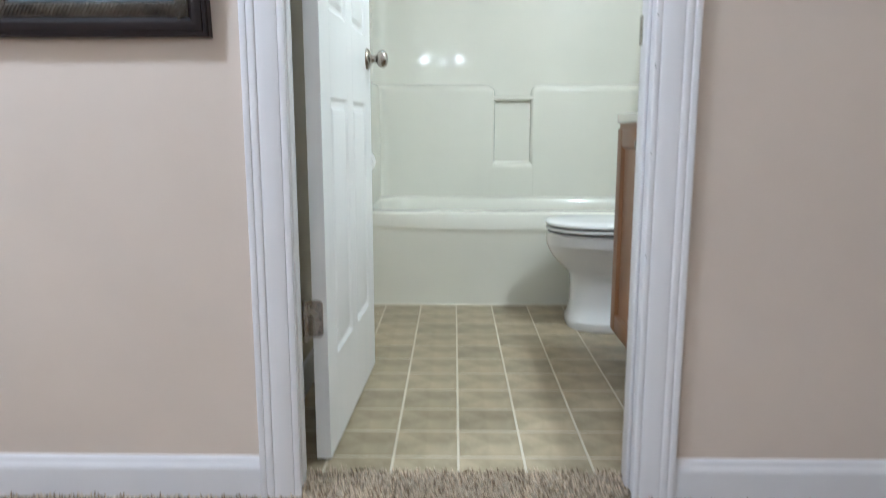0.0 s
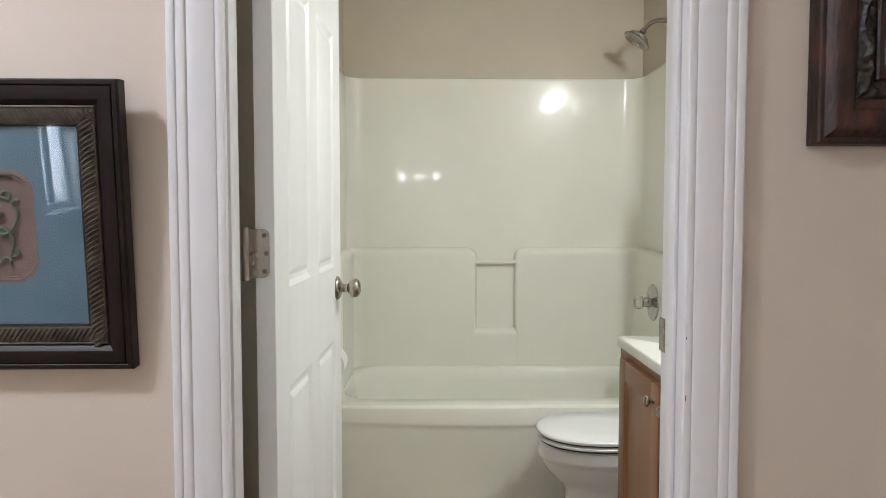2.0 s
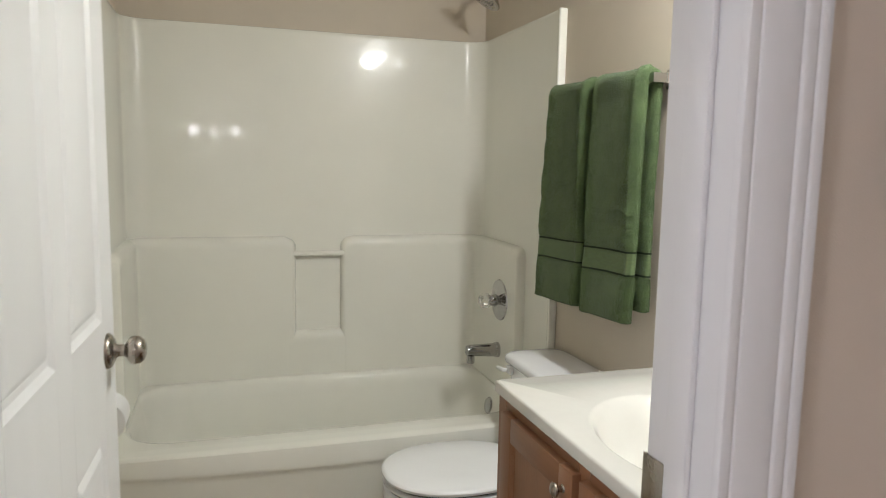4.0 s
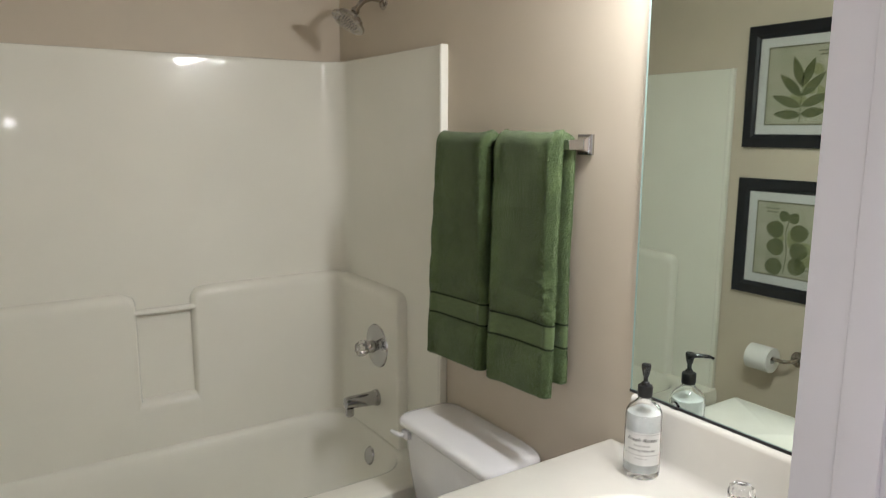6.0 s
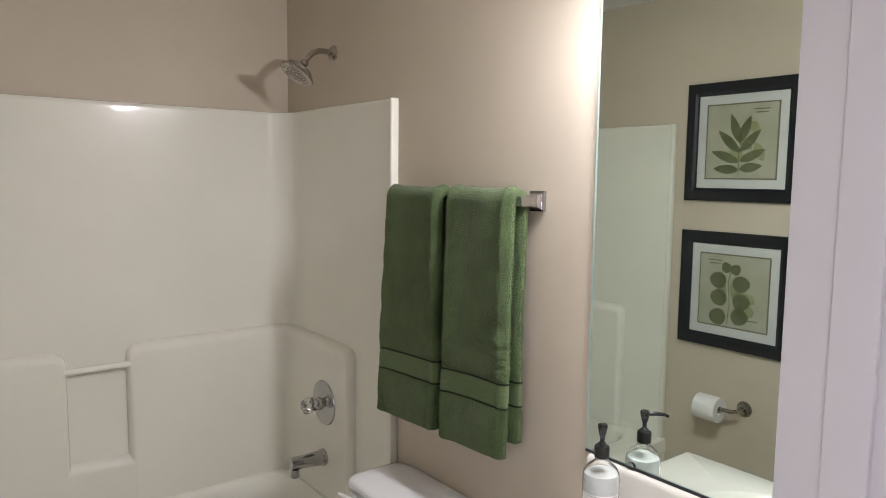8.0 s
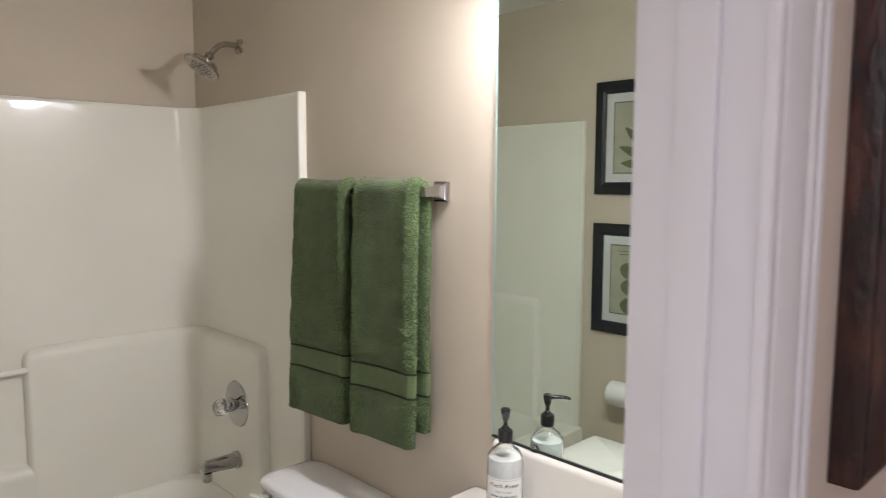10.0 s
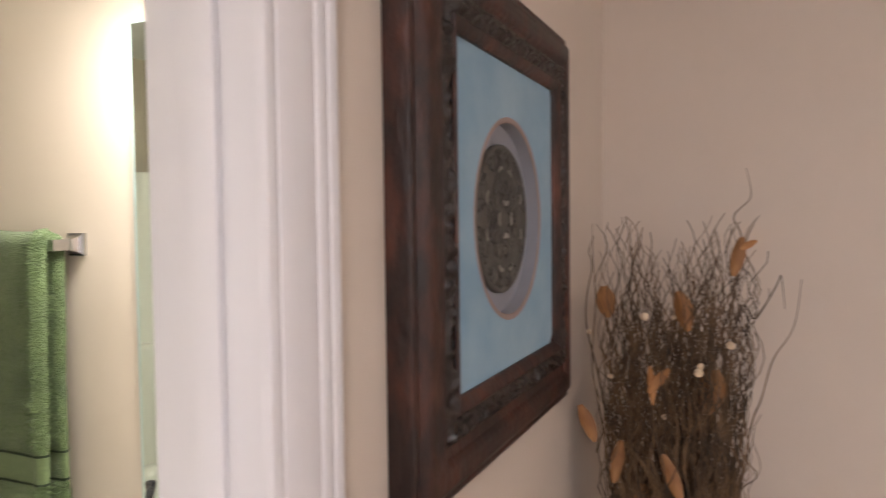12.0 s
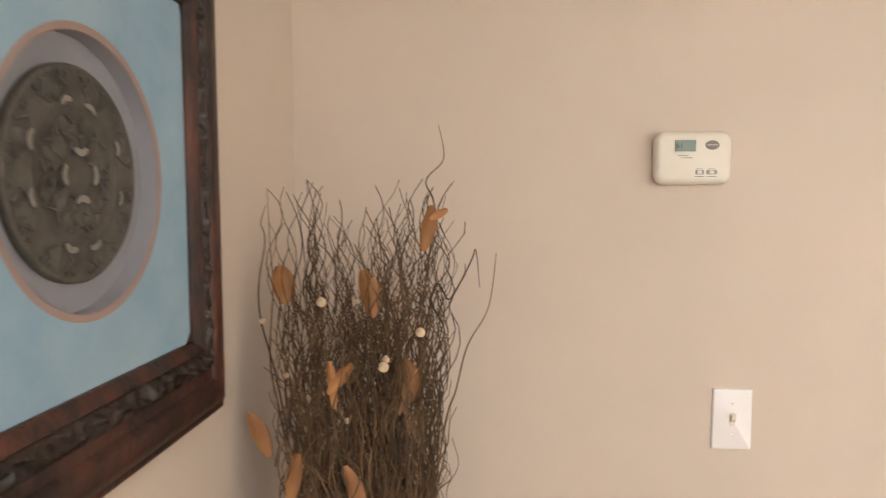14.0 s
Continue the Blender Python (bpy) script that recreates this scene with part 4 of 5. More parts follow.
            loft(bm, [section(X(z0 + (z1 - z0) * i / 5), z0 + (z1 - z0) * i / 5, nx, 0.0, g) for i in range(6)])
            part(nm, bm, mat, t)
    # terry loops standing off the pile
    rows = [section(*p) for p in path]
    verts, faces = [], []
    for _ in range(30000):
        i, k = r.randrange(len(rows) - 1), r.randrange(m)
        A, B, C = Vector(rows[i][k]), Vector(rows[i][(k + 1) % m]), Vector(rows[i + 1][k])
        p = A + (B - A) * r.random() + (C - A) * r.random()
        if 1.050 < path[i][1] - up < 1.126:
            continue
        u, v = (B - A).normalized(), (C - A).normalized()
        nrm = u.cross(v)
        mid = Vector((path[i][0], cyc, path[i][1]))
        if nrm.dot(Vector((p.x - mid.x, 0, p.z - mid.z)) + Vector((0, 0.1 * (p.y - cyc), 0))) < 0:
            nrm = -nrm
        s, a = r.uniform(0.0015, 0.0026), r.uniform(0, 6.28)
        o = len(verts)
        for g in range(3):
            d = a + g * 2.094
            verts.append(p + u * (s * math.cos(d)) + v * (s * math.sin(d)) - nrm * 0.0004)
        verts.append(p + nrm * r.uniform(0.0016, 0.0032) + u * r.uniform(-0.001, 0.001) - Vector((0, 0, r.uniform(0, 0.0012))))
        for g in range(3):
            faces.append((o + g, o + (g + 1) % 3, o + 3))
    bm = bmesh.new()
    me = bpy.data.meshes.new("terry")
    me.from_pydata(verts, [], faces)
    bm.from_mesh(me)
    bpy.data.meshes.remove(me)
    tagged(part("terry", bm, TERRY, t), kind="stuff")
    return t


towel(2.832, 3.106, 0.927, 0.98, 3, "folded dark green bath towel with a woven band")
towel(2.545, 2.806, 0.936, 0.97, 8, "thick folded green bath towel with a woven band")

# ---- prints and paper roll on the bathroom's west wall ----
def botanical(z0, label, round_leaves):
    t = base("framed_print", label, "picture", at=pose(BW, 2.862, z0, 0, 0, 90), group="botanical prints")
    W = 0.256
    bm = bmesh.new()
    sweep_frame(bm, -W, W, 0, 0.512, -0.001, [(0, 0), (0, 0.018), (0.004, 0.022), (0.040, 0.022), (0.052, 0.016), (0.056, 0.010)])
    part("frame", bm, BLACKFRAME, t, smooth=20)
    part("mat_board", boxed(-W + 0.05, W - 0.05, -0.008, -0.002, 0.05, 0.462), MATWHITE, t, smooth=0)
    part("print_border", boxed(-0.163, 0.163, -0.0095, -0.0081, 0.094, 0.418), PRINTEDGE, t, smooth=0)
    part("print", boxed(-0.157, 0.157, -0.011, -0.0096, 0.100, 0.412), PRINT, t, smooth=0)

    def leaf(x, z, a, ln, wd, mat, dy=0.0116):
        bm = bmesh.new()
        pts = []
        for s in (1, -1):
            for i in range(12) if s == 1 else range(11, -1, -1):
                f = i / 11
                h = wd * math.sin(math.pi * f ** 0.85) ** (0.9 if not round_leaves else 0.55)
                pts.append((f * ln, s * h))
        vs = [bm.verts.new((x + p * math.cos(a) - q * math.sin(a), -dy, z + p * math.sin(a) + q * math.cos(a))) for p, q in pts]
        bm.faces.new(vs)
        bmesh.ops.remove_doubles(bm, verts=bm.verts, dist=1e-5)
        part("leaf", bm, mat, t, smooth=0)

    rr = random.Random(int(z0 * 100))
    for _ in range(4):
        leaf(rr.uniform(-0.12, 0.05), rr.uniform(0.15, 0.34), rr.uniform(0.3, 1.5), rr.uniform(0.06, 0.10), 0.022, LEAFPALE, 0.0112)
    if round_leaves:
        stem = [(0.02, -0.0118, 0.112), (0.012, -0.0118, 0.20), (0.022, -0.0118, 0.29), (0.010, -0.0118, 0.35)]
        for x, z, a in ((0.004, 0.146, 3.05), (0.026, 0.142, -0.1), (0.000, 0.214, 3.10), (0.024, 0.220, 0.1), (0.002, 0.284, 2.95), (0.030, 0.294, 0.15), (0.006, 0.335, 2.3), (0.018, 0.340, 0.9)):
            leaf(x, z, a, 0.082 if z < 0.3 else 0.050, 0.037 if z < 0.3 else 0.023, LEAFPRINT)
    else:
        stem = [(0.004, -0.0118, 0.108), (0.006, -0.0118, 0.18), (0.0, -0.0118, 0.26), (-0.004, -0.0118, 0.31)]
        for z, a, ln in ((0.138, 3.00, 0.105), (0.135, 0.05, 0.120), (0.172, 2.75, 0.125), (0.168, 0.36, 0.140), (0.212, 2.35, 0.130), (0.210, 0.75, 0.140), (0.252, 1.95, 0.120), (0.248, 1.22, 0.135)):
            leaf(0.003, z, a, ln, 0.020, LEAFPRINT)
    part("stem", tube(stem, 0.0016, 5), LEAFPRINT, t)
    side = 1 if round_leaves else -1
    for k, (w, z) in enumerate(((0.070, 0.388), (0.052, 0.374), (0.060, 0.140))):
        at = side * 0.088 if k < 2 else -side * 0.085
        part("script_line", boxed(at - w / 2, at + w / 2, -0.0115, -0.0110, z - 0.0022, z + 0.0022), PRINTEDGE, t, smooth=0)
    part("glazing", boxed(-W + 0.05, W - 0.05, -0.0145, -0.0135, 0.05, 0.462), PANE, t, smooth=0).visible_shadow = False


botanical(1.577, "black-framed print of a pointed-leaf branch", False)
botanical(0.930, "black-framed print of a round-leaf sprig", True)

tp = base("toilet_paper_holder", "brushed nickel holder with a white paper roll", "paper holder")
part("rose", lathe([(0.0005, 0.014), (0.014, 0.013), (0.030, 0.008), (0.035, 0.0)], pose(BW, 2.785, 0.680, 0, 90, 0), 24), NICKEL, tp)
part("arm", tube([(BW, 2.785, 0.680), (BW + 0.055, 2.785, 0.680), (BW + 0.075, 2.795, 0.680), (BW + 0.080, 2.815, 0.680), (BW + 0.080, 2.96, 0.680)], 0.0085, 12), NICKEL, tp)
bm = lathe([(0.019, 0), (0.055, 0.0), (0.0555, 0.004), (0.0555, 0.098), (0.055, 0.102), (0.019, 0.102), (0.019, 0)], pose(BW + 0.080, 2.955, 0.672, 90, 0, 0), 40, caps=False)
part("roll", bm, PAPER, tp, "white toilet paper roll")

# ---- framed shadow-box pictures on the hall wall ----
def hole_plate(bm, x0, x1, z0, z1, y, loop):
    """A flat board at y with an opening given as points round its middle."""
    cx, cz = (x0 + x1) / 2, (z0 + z1) / 2
    outer = []
    for px, pz in loop:
        dx, dz = px - cx, pz - cz
        k = min((x1 - x0) / 2 / max(abs(dx), 1e-9), (z1 - z0) / 2 / max(abs(dz), 1e-9))
        outer.append((cx + dx * k, y, cz + dz * k))
    return loft(bm, [outer, [(px, y, pz) for px, pz in loop]])


def plaque_picture():
    t = base("framed_plaque", "dark mahogany frame with round stone medallion on blue mat", "picture")
    x0, x1, z0, z1, y = 0.599, 1.196, 1.341, 1.966, HALL_Y
    bm = bmesh.new()
    sweep_frame(bm, x0, x1, z0, z1, y - 0.001, [(-0.003, 0), (-0.003, 0.025), (-0.0015, 0.029), (0.002, 0.031), (0.008, 0.031), (0.010, 0.033), (0.014, 0.037), (0.018, 0.040), (0.024, 0.043), (0.034, 0.045), (0.044, 0.045), (0.050, 0.042), (0.053, 0.038), (0.070, 0.036)])
    part("outer_moulding", bm, MAHOGANY, t, "reddish distressed mahogany moulding", smooth=28)
    z0, z1 = z0 + 0.013, z1 - 0.004
    bm = bmesh.new()
    for side in range(4):
        L = (x1 - x0) if side % 2 == 0 else (z1 - z0)
        na, nb, rows = 230, 12, []
        for i in range(na + 1):
            row = []
            for b in range(nb + 1):
                f = b / nb
                u = 0.053 + 0.028 * f
                a = u + (L - 2 * u) * i / na
                dome = math.sin(math.pi * f) ** 0.6
                vine = math.sin(a / 0.0105 + 2.2 * math.sin(a / 0.027 + side))
                stem = math.exp(-((f - 0.5 - 0.26 * math.sin(a / 0.021 + side)) / 0.13) ** 2)
                knob = max(0.0, noise.noise((a * 72, f * 2.2 + side * 7, 3.0))) ** 0.6
                h = 0.039 + dome * (0.0020 + 0.0042 * stem + 0.0085 * knob + 0.0022 * vine * (1 - stem)) + 0.0008 * noise.noise((a * 400, f * 9, side))
                px, pz = ((x0 + a, z0 + u), (x1 - u, z0 + a), (x0 + a, z1 - u), (x0 + u, z0 + a))[side]
                row.append((px, y - h, pz))
            rows.append(row)
        loft(bm, rows, False)
    part("carved_moulding", bm, CARVED, t, "carved near-black inner moulding", smooth=35)
    bm = bmesh.new()
    sweep_frame(bm, x0, x1, z0, z1, y, [(0.081, 0.042), (0.084, 0.045), (0.092, 0.042), (0.098, 0.036), (0.099, 0.026)])
    part("inner_moulding", bm, MAHOGANY, t, smooth=28)
    cx, cz, R = 0.898, 1.655, 0.138
    n = 64
    ring = lambda rad: [(cx + rad * math.cos(2 * math.pi * i / n), cz + rad * math.sin(2 * math.pi * i / n)) for i in range(n)]
    bm = bmesh.new()
    hole_plate(bm, x0 + 0.095, x1 - 0.095, z0 + 0.095, z1 - 0.095, y - 0.032, [(cx + R * math.cos(2 * math.pi * (i + 0.5) / n), cz + R * math.sin(2 * math.pi * (i + 0.5) / n)) for i in range(n)])
    part("mat_board", bm, MATBLUE, t, smooth=0)
    bm = bmesh.new()
    loft(bm, [[(px, y - h, pz) for px, pz in ring(rad)] for rad, h in ((R + 0.001, 0.0322), (R - 0.006, 0.0322), (R - 0.007, 0.0310))])
    part("opening_bevel", bm, MATPALE, t, "rose-coloured ring round the opening")
    bm = bmesh.new()
    loft(bm, [[(px, y - h, pz) for px, pz in ring(rad)] for rad, h in ((R - 0.007, 0.0310), (R - 0.007, 0.012))])
    hb = ring(R - 0.006)
    bm.faces.new([bm.verts.new((px, y - 0.012, pz)) for px, pz in hb])
    part("recess", bm, MATGREY, t, "grey bevelled recess")
    y -= 0.010
    bm = bmesh.new()
    loft(bm, [[(px, y - h, pz) for px, pz in ring(rad)] for rad, h in ((0.103, 0.003), (0.103, 0.009), (0.101, 0.0110), (0.098, 0.0110), (0.096, 0.0095), (0.072, 0.0095), (0.069, 0.0106), (0.064, 0.0106), (0.061, 0.009))], True, False, True)
    disc = part("medallion", bm, STONE, t, "dark grey carved round medallion", smooth=50)
    for cnt, rad, sz in ((8, 0.083, 0.010), (4, 0.035, 0.012), (8, 0.048, 0.008), (16, 0.093, 0.004)):
        for i in range(cnt):
            a = 2 * math.pi * (i + 0.5) / cnt
            bm = bmesh.new()
            m = Matrix.Translation((cx + rad * math.cos(a), y - 0.0095, cz + rad * math.sin(a))) @ Matrix.Rotation(-a, 4, "Y") @ Matrix.Diagonal((1.2, 0.22, 0.75, 1))
            bmesh.ops.create_icosphere(bm, subdivisions=2, radius=sz, matrix=m)
            for s in (-1, 1):
                b = a + s * 0.9 * sz / rad
                e = a + s * 1.9 * sz / rad
                tube([(cx + (rad - sz) * math.cos(b), y - 0.0098, cz + (rad - sz) * math.sin(b)), (cx + rad * math.cos(e), y - 0.0106, cz + rad * math.sin(e)), (cx + (rad + sz) * math.cos(b), y - 0.0098, cz + (rad + sz) * math.sin(b))], [0.0012, 0.0024, 0.0012], 6, bm)
            part("carved_leaf", bm, STONE, disc, smooth=50)
    for u, w, turn, size in ((-0.17, 0.66, 20, 1.0), (0.20, 0.62, -25, 1.0), (-0.66, 0.28, 80, 1.1), (0.64, 0.28, -80, 0.9), (0.02, 0.22, 180, 1.25), (-0.22, 0.0, 90, 1.1), (0.24, 0.0, -90, 1.1), (-0.68, -0.20, 100, 1.0), (0.66, -0.22, -100, 0.9), (0.02, -0.23, 0, 1.25), (-0.18, -0.66, 160, 1.1), (0.20, -0.66, 200, 1.1)):
        bm = bmesh.new()
        m = Matrix.Translation((cx + u * 0.103, y - 0.0125, cz + w * 0.103)) @ Matrix.Rotation(radians(-turn), 4, "Y") @ Matrix.Scale(size, 4)
        outer = [(0.0095 * math.cos(radians(a)), 0.0080 * math.sin(radians(a))) for a in range(20, 161, 20)]
        inner = [(0.0060 * math.cos(radians(a)), 0.0080 * math.sin(radians(a)) * 0.35) for a in range(160, 19, -20)]
        loft(bm, [[m @ Vector((px, -h, pz - 0.004)) for px, pz in outer + inner] for h in (0.0, 0.0012)], True, True, True)
        part("pale_cutout", bm, STONEPALE, t, "pale cut-out in the medallion", smooth=0)
    return t


def rosette_picture():
    t = base("framed_rosette", "espresso frame with green rosette tile on blue mat", "picture")
    x0, x1, z0, z1, y = -0.938, -0.472, 0.988, 1.434, HALL_Y
    t.matrix_basis = Matrix.Translation((0, HALL_Y, z0)) @ Matrix.Rotation(radians(4.3), 4, "X") @ Matrix.Translation((0, -HALL_Y, -z0))
    bm = bmesh.new()
    sweep_frame(bm, x0, x1, z0, z1, y - 0.001, [(0, 0), (0.0, 0.022), (0.003, 0.026), (0.008, 0.0262), (0.010, 0.024), (0.012, 0.0262), (0.020, 0.0275), (0.030, 0.0245), (0.036, 0.018), (0.039, 0.0165)])
    part("outer_moulding", bm, DARKFRAME, t, smooth=28)
    bm = bmesh.new()
    sweep_frame(bm, x0, x1, z0, z1, y, [(0.039, 0.0165), (0.0395, 0.0195), (0.041, 0.0205), (0.043, 0.018), (0.050, 0.0195), (0.058, 0.019), (0.0655, 0.0165), (0.067, 0.012)])
    for side in range(4):
        L = (x1 - x0) if side % 2 == 0 else (z1 - z0)
        a = 0.046
        while a < L - 0.046:
            for _ in range(1):
                p, q = 0.0435, 0.0645
                A = ((x0 + a, z0 + p), (x1 - p, z0 + a), (x0 + a, z1 - p), (x0 + p, z0 + a))[side]
                B = ((x0 + a + 0.014, z0 + q), (x1 - q, z0 + a - 0.014), (x0 + a + 0.014, z1 - q), (x0 + q, z0 + a - 0.014))[side]
                M = ((A[0] + B[0]) / 2, (A[1] + B[1]) / 2)
                tube([(A[0], y - 0.0185, A[1]), (M[0], y - 0.0215, M[1]), (B[0], y - 0.0175, B[1])], [0.0014, 0.0025, 0.0014], 5, bm)
            a += 0.0080
    part("rope_moulding", bm, BRONZE, t, "bronze rope-twist inner moulding", smooth=40)
    bm = bmesh.new()
    sweep_frame(bm, x0, x1, z0, z1, y, [(0.067, 0.014), (0.0705, 0.013), (0.071, 0.008)])
    part("fillet", bm, BLACKFRAME, t, smooth=0)
    cx, cz, h, r = (x0 + x1) / 2 + 0.004, (z0 + z1) / 2, 0.082, 0.026

    def stepped(e):
        """Square opening with notched, rounded corners."""
        out = []
        H = h + e
        for k in range(4):
            for i in range(9):
                a = math.pi / 2 * i / 8
                px, pz = H - r + r * math.sin(a) * 0.86 + (0.14 * r if i == 8 else 0), H - r + r * math.cos(a) * 0.86 + (0.14 * r if i == 0 else 0)
                ca, sa = math.cos(-k * math.pi / 2), math.sin(-k * math.pi / 2)
                out.append((cx + px * ca - pz * sa, cz + px * sa + pz * ca))
        return out

    bm = bmesh.new()
    hole_plate(bm, x0 + 0.064, x1 - 0.064, z0 + 0.064, z1 - 0.064, y - 0.011, stepped(0.004))
    part("mat_board", bm, MATSLATE, t, smooth=0)
    bm = bmesh.new()
    loft(bm, [[(px, y - d, pz) for px, pz in stepped(e)] for e, d in ((0.0045, 0.0113), (0.0, 0.0113), (-0.001, 0.0085), (-0.004, 0.0085), (-0.0045, 0.004))], True, False, True)
    part("inner_mat", bm, MATROSE, t, "rose-brown stepped inner mat")
    bm = bmesh.new()
    rr = random.Random(11)
    for i in range(8):
        a = 2 * math.pi * i / 8 + 0.2
        pts, rs = [], []
        for k in range(9):
            f = k / 8
            rad = 0.012 + 0.050 * f
            b = a + 0.55 * math.sin(f * 3.6) * (1 if i % 2 else -1)
            pts.append((cx + rad * math.cos(b), y - 0.006 - 0.005 * math.sin(math.pi * min(1, f * 1.2)), cz + rad * math.sin(b)))
            rs.append(0.0045 * (1 - 0.55 * f))
        curl = pts[-1]
        c = Vector(curl) + Vector((0.009 * math.cos(a + 1.4), 0, 0.009 * math.sin(a + 1.4)))
        for k in range(1, 6):
            d = Vector(curl) - c
            q = Matrix.Rotation(-0.75 * k * (1 if i % 2 else -1), 4, "Y") @ d
            pts.append(tuple(c + q * (1 - 0.09 * k)))
            rs.append(0.0022)
        tube(pts, rs, 7, bm)
        m = Matrix.Translation((cx + 0.026 * math.cos(a + 0.39), y - 0.008, cz + 0.026 * math.sin(a + 0.39))) @ Matrix.Rotation(-a - 0.39, 4, "Y") @ Matrix.Diagonal((1.6, 0.5, 0.7, 1))
        bmesh.ops.create_icosphere(bm, subdivisions=2, radius=0.010, matrix=m)
    bmesh.ops.create_icosphere(bm, subdivisions=2, radius=0.012, matrix=Matrix.Translation((cx, y - 0.010, cz)) @ Matrix.Diagonal((1, 0.6, 1, 1)))
    part("rosette", bm, VERDI, t, "curling verdigris green relief", smooth=60)
    part("glazing", boxed(x0 + 0.065, x1 - 0.065, y - 0.0142, y - 0.0132, z0 + 0.065, z1 - 0.065), PANE, t, smooth=0).visible_shadow = False
    return t


plaque_picture()
rosette_picture()

# ---- thermostat and switch on the east wall ----
th = base("thermostat", "ivory wall thermostat with small grey display", "thermostat", at=pose(EAST_X, 0.663, 1.702, 0, 0, -90))
bm = bmesh.new()


def slab(bm, w, d, r, steps):
    """A rounded plate facing -y in the local xz plane."""
    return loft(bm, [[(x, -z, y) for x, y, z in rounded(0, 0, w - 2 * e, d - 2 * e, max(0.002, r - e), h, 7)] for e, h in steps], True, True, True)


slab(bm, 0.142, 0.100, 0.020, ((0.004, 0.0), (0.004, 0.006), (0, 0.0075), (0, 0.016), (0.0015, 0.0225), (0.005, 0.0265), (0.011, 0.0285)))
body = part("body", bm, THERMO, th)
part("display", boxed(-0.034, 0.004, -0.0300, -0.0280, 0.012, 0.033, 0.0005), LCD, th, "grey-green liquid crystal display")
writing("61", 0.014, th, INK, pose(-0.026, -0.0304, 0.0225, 90), "display_digits")
bm = bmesh.new()
loft(bm, [[(0.034 + a * math.cos(t), -h, 0.0235 + b * math.sin(t)) for t in [2 * math.pi * i / 24 for i in range(24)]] for a, b, h in ((0.0125, 0.0085, 0.028), (0.0125, 0.0085, 0.0300), (0.0115, 0.0075, 0.0308))], True, True, True)
part("button", bm, GREYPL, th, "oval grey button")
part("button_line", boxed(0.024, 0.044, -0.0312, -0.0306, 0.0230, 0.0240), THERMO, th)
for dz, w in ((0.004, 0.018), (0.000, 0.020)):
    part("maker_mark", boxed(-0.028 + (0.004 - dz) * 1.5, -0.028 + w + (0.004 - dz) * 1.5, -0.0289, -0.0284, dz - 0.0008, dz + 0.0008), INKGREY, th, smooth=0)
for x in (0.012, 0.034):
    bm = bmesh.new()
    slab(bm, 0.016 if x < 0.02 else 0.020, 0.0085, 0.003, ((0, 0.028), (0, 0.0292)))
    g = part("switch_slot", bm, INKGREY, th, at=pose(x, 0, -0.027))
    part("slider", boxed(-0.004, 0.004, -0.0312, -0.0285, -0.003, 0.003, 0.0006), THERMO, g)
    part("printed_line", boxed(x - 0.009, x + 0.009, -0.0289, -0.0284, -0.0355, -0.0343), INKGREY, th, smooth=0)
    part("printed_line", boxed(x - 0.006, x + 0.006, -0.0289, -0.0284, -0.0212, -0.0202), INKGREY, th, smooth=0)

sw = base("light_switch", "white toggle light switch plate", "light switch", at=pose(EAST_X, 0.570, 1.194, 0, 0, -90))
bm = bmesh.new()
slab(bm, 0.075, 0.121, 0.003, ((0, 0.0), (0, 0.003), (0.001, 0.0052), (0.003, 0.0062)))
part("plate", bm, SWITCHW, sw)
part("slot", boxed(-0.0055, 0.0055, -0.0068, -0.0060, -0.013, 0.013), THERMO, sw)
bm = bmesh.new()
loft(bm, [[(x, -y0, z + dz) for x, z in ((-0.0042, -0.006), (0.0042, -0.006), (0.0042, 0.006), (-0.0042, 0.006))] for y0, dz in ((0.006, 0.0), (0.012, 0.004), (0.0165, 0.0085))], True, True, True)
part("toggle", bm, THERMO, sw)
for z in (-0.032, 0.032):
    part("screw", lathe([(0.0032, 0.0), (0.003, 0.0012), (0.0005, 0.0015)], pose(0, -0.0062, z, 90), 12), SWITCHW, sw)
    part("screw_slot", boxed(-0.0025, 0.0025, -0.0079, -0.0076, z - 0.0003, z + 0.0003), INKGREY, sw, smooth=0)

# ---- twig arrangement in the corner ----
twigs = base("twig_bundle", "tall bundle of curly brown twigs with tan pods", "dried branches")
R = random.Random(21)
BX, BY = 1.385, 1.245


def twig_line(foot, tip, curl, n=84):
    pts = []
    ph, ph2, fr, fr2 = R.uniform(0, 6.28), R.uniform(0, 6.28), R.uniform(45, 95), R.uniform(45, 95)
    slow, ph3 = R.uniform(5, 9), R.uniform(0, 6.28)
    for i in range(n):
        f = i / (n - 1)
        u = f ** 1.1
        amp = curl * (0.35 + 0.7 * f ** 2 + 2.0 * f ** 7)
        bul = 0.020 * math.sin(math.pi * min(1, f * 1.05))
        x = foot[0] + (tip[0] - foot[0]) * u + amp * math.sin(fr * f + ph) + 0.020 * f * math.sin(slow * f + ph3) + bul * math.cos(ph)
        y = foot[1] + (tip[1] - foot[1]) * u + amp * math.sin(fr2 * f + ph2) + 0.020 * f * math.cos(slow * f + ph3) + bul * math.sin(ph)
        pts.append((min(x, EAST_X - 0.006), min(y, HALL_Y - 0.005), foot[2] + (tip[2] - foot[2]) * f))
    return pts


def twig(pts, r0, shoot=None):
    n = len(pts)
    bm = tube(pts, [r0 * (1 - 0.75 * (k / (n - 1)) ** 1.3) for k in range(n)], 5, caps=False)
    if shoot:
        tube(shoot, [0.0013, 0.0012, 0.0011, 0.0009, 0.0008, 0.0006], 5, bm, False)
    part("twig", bm, TWIG, twigs)


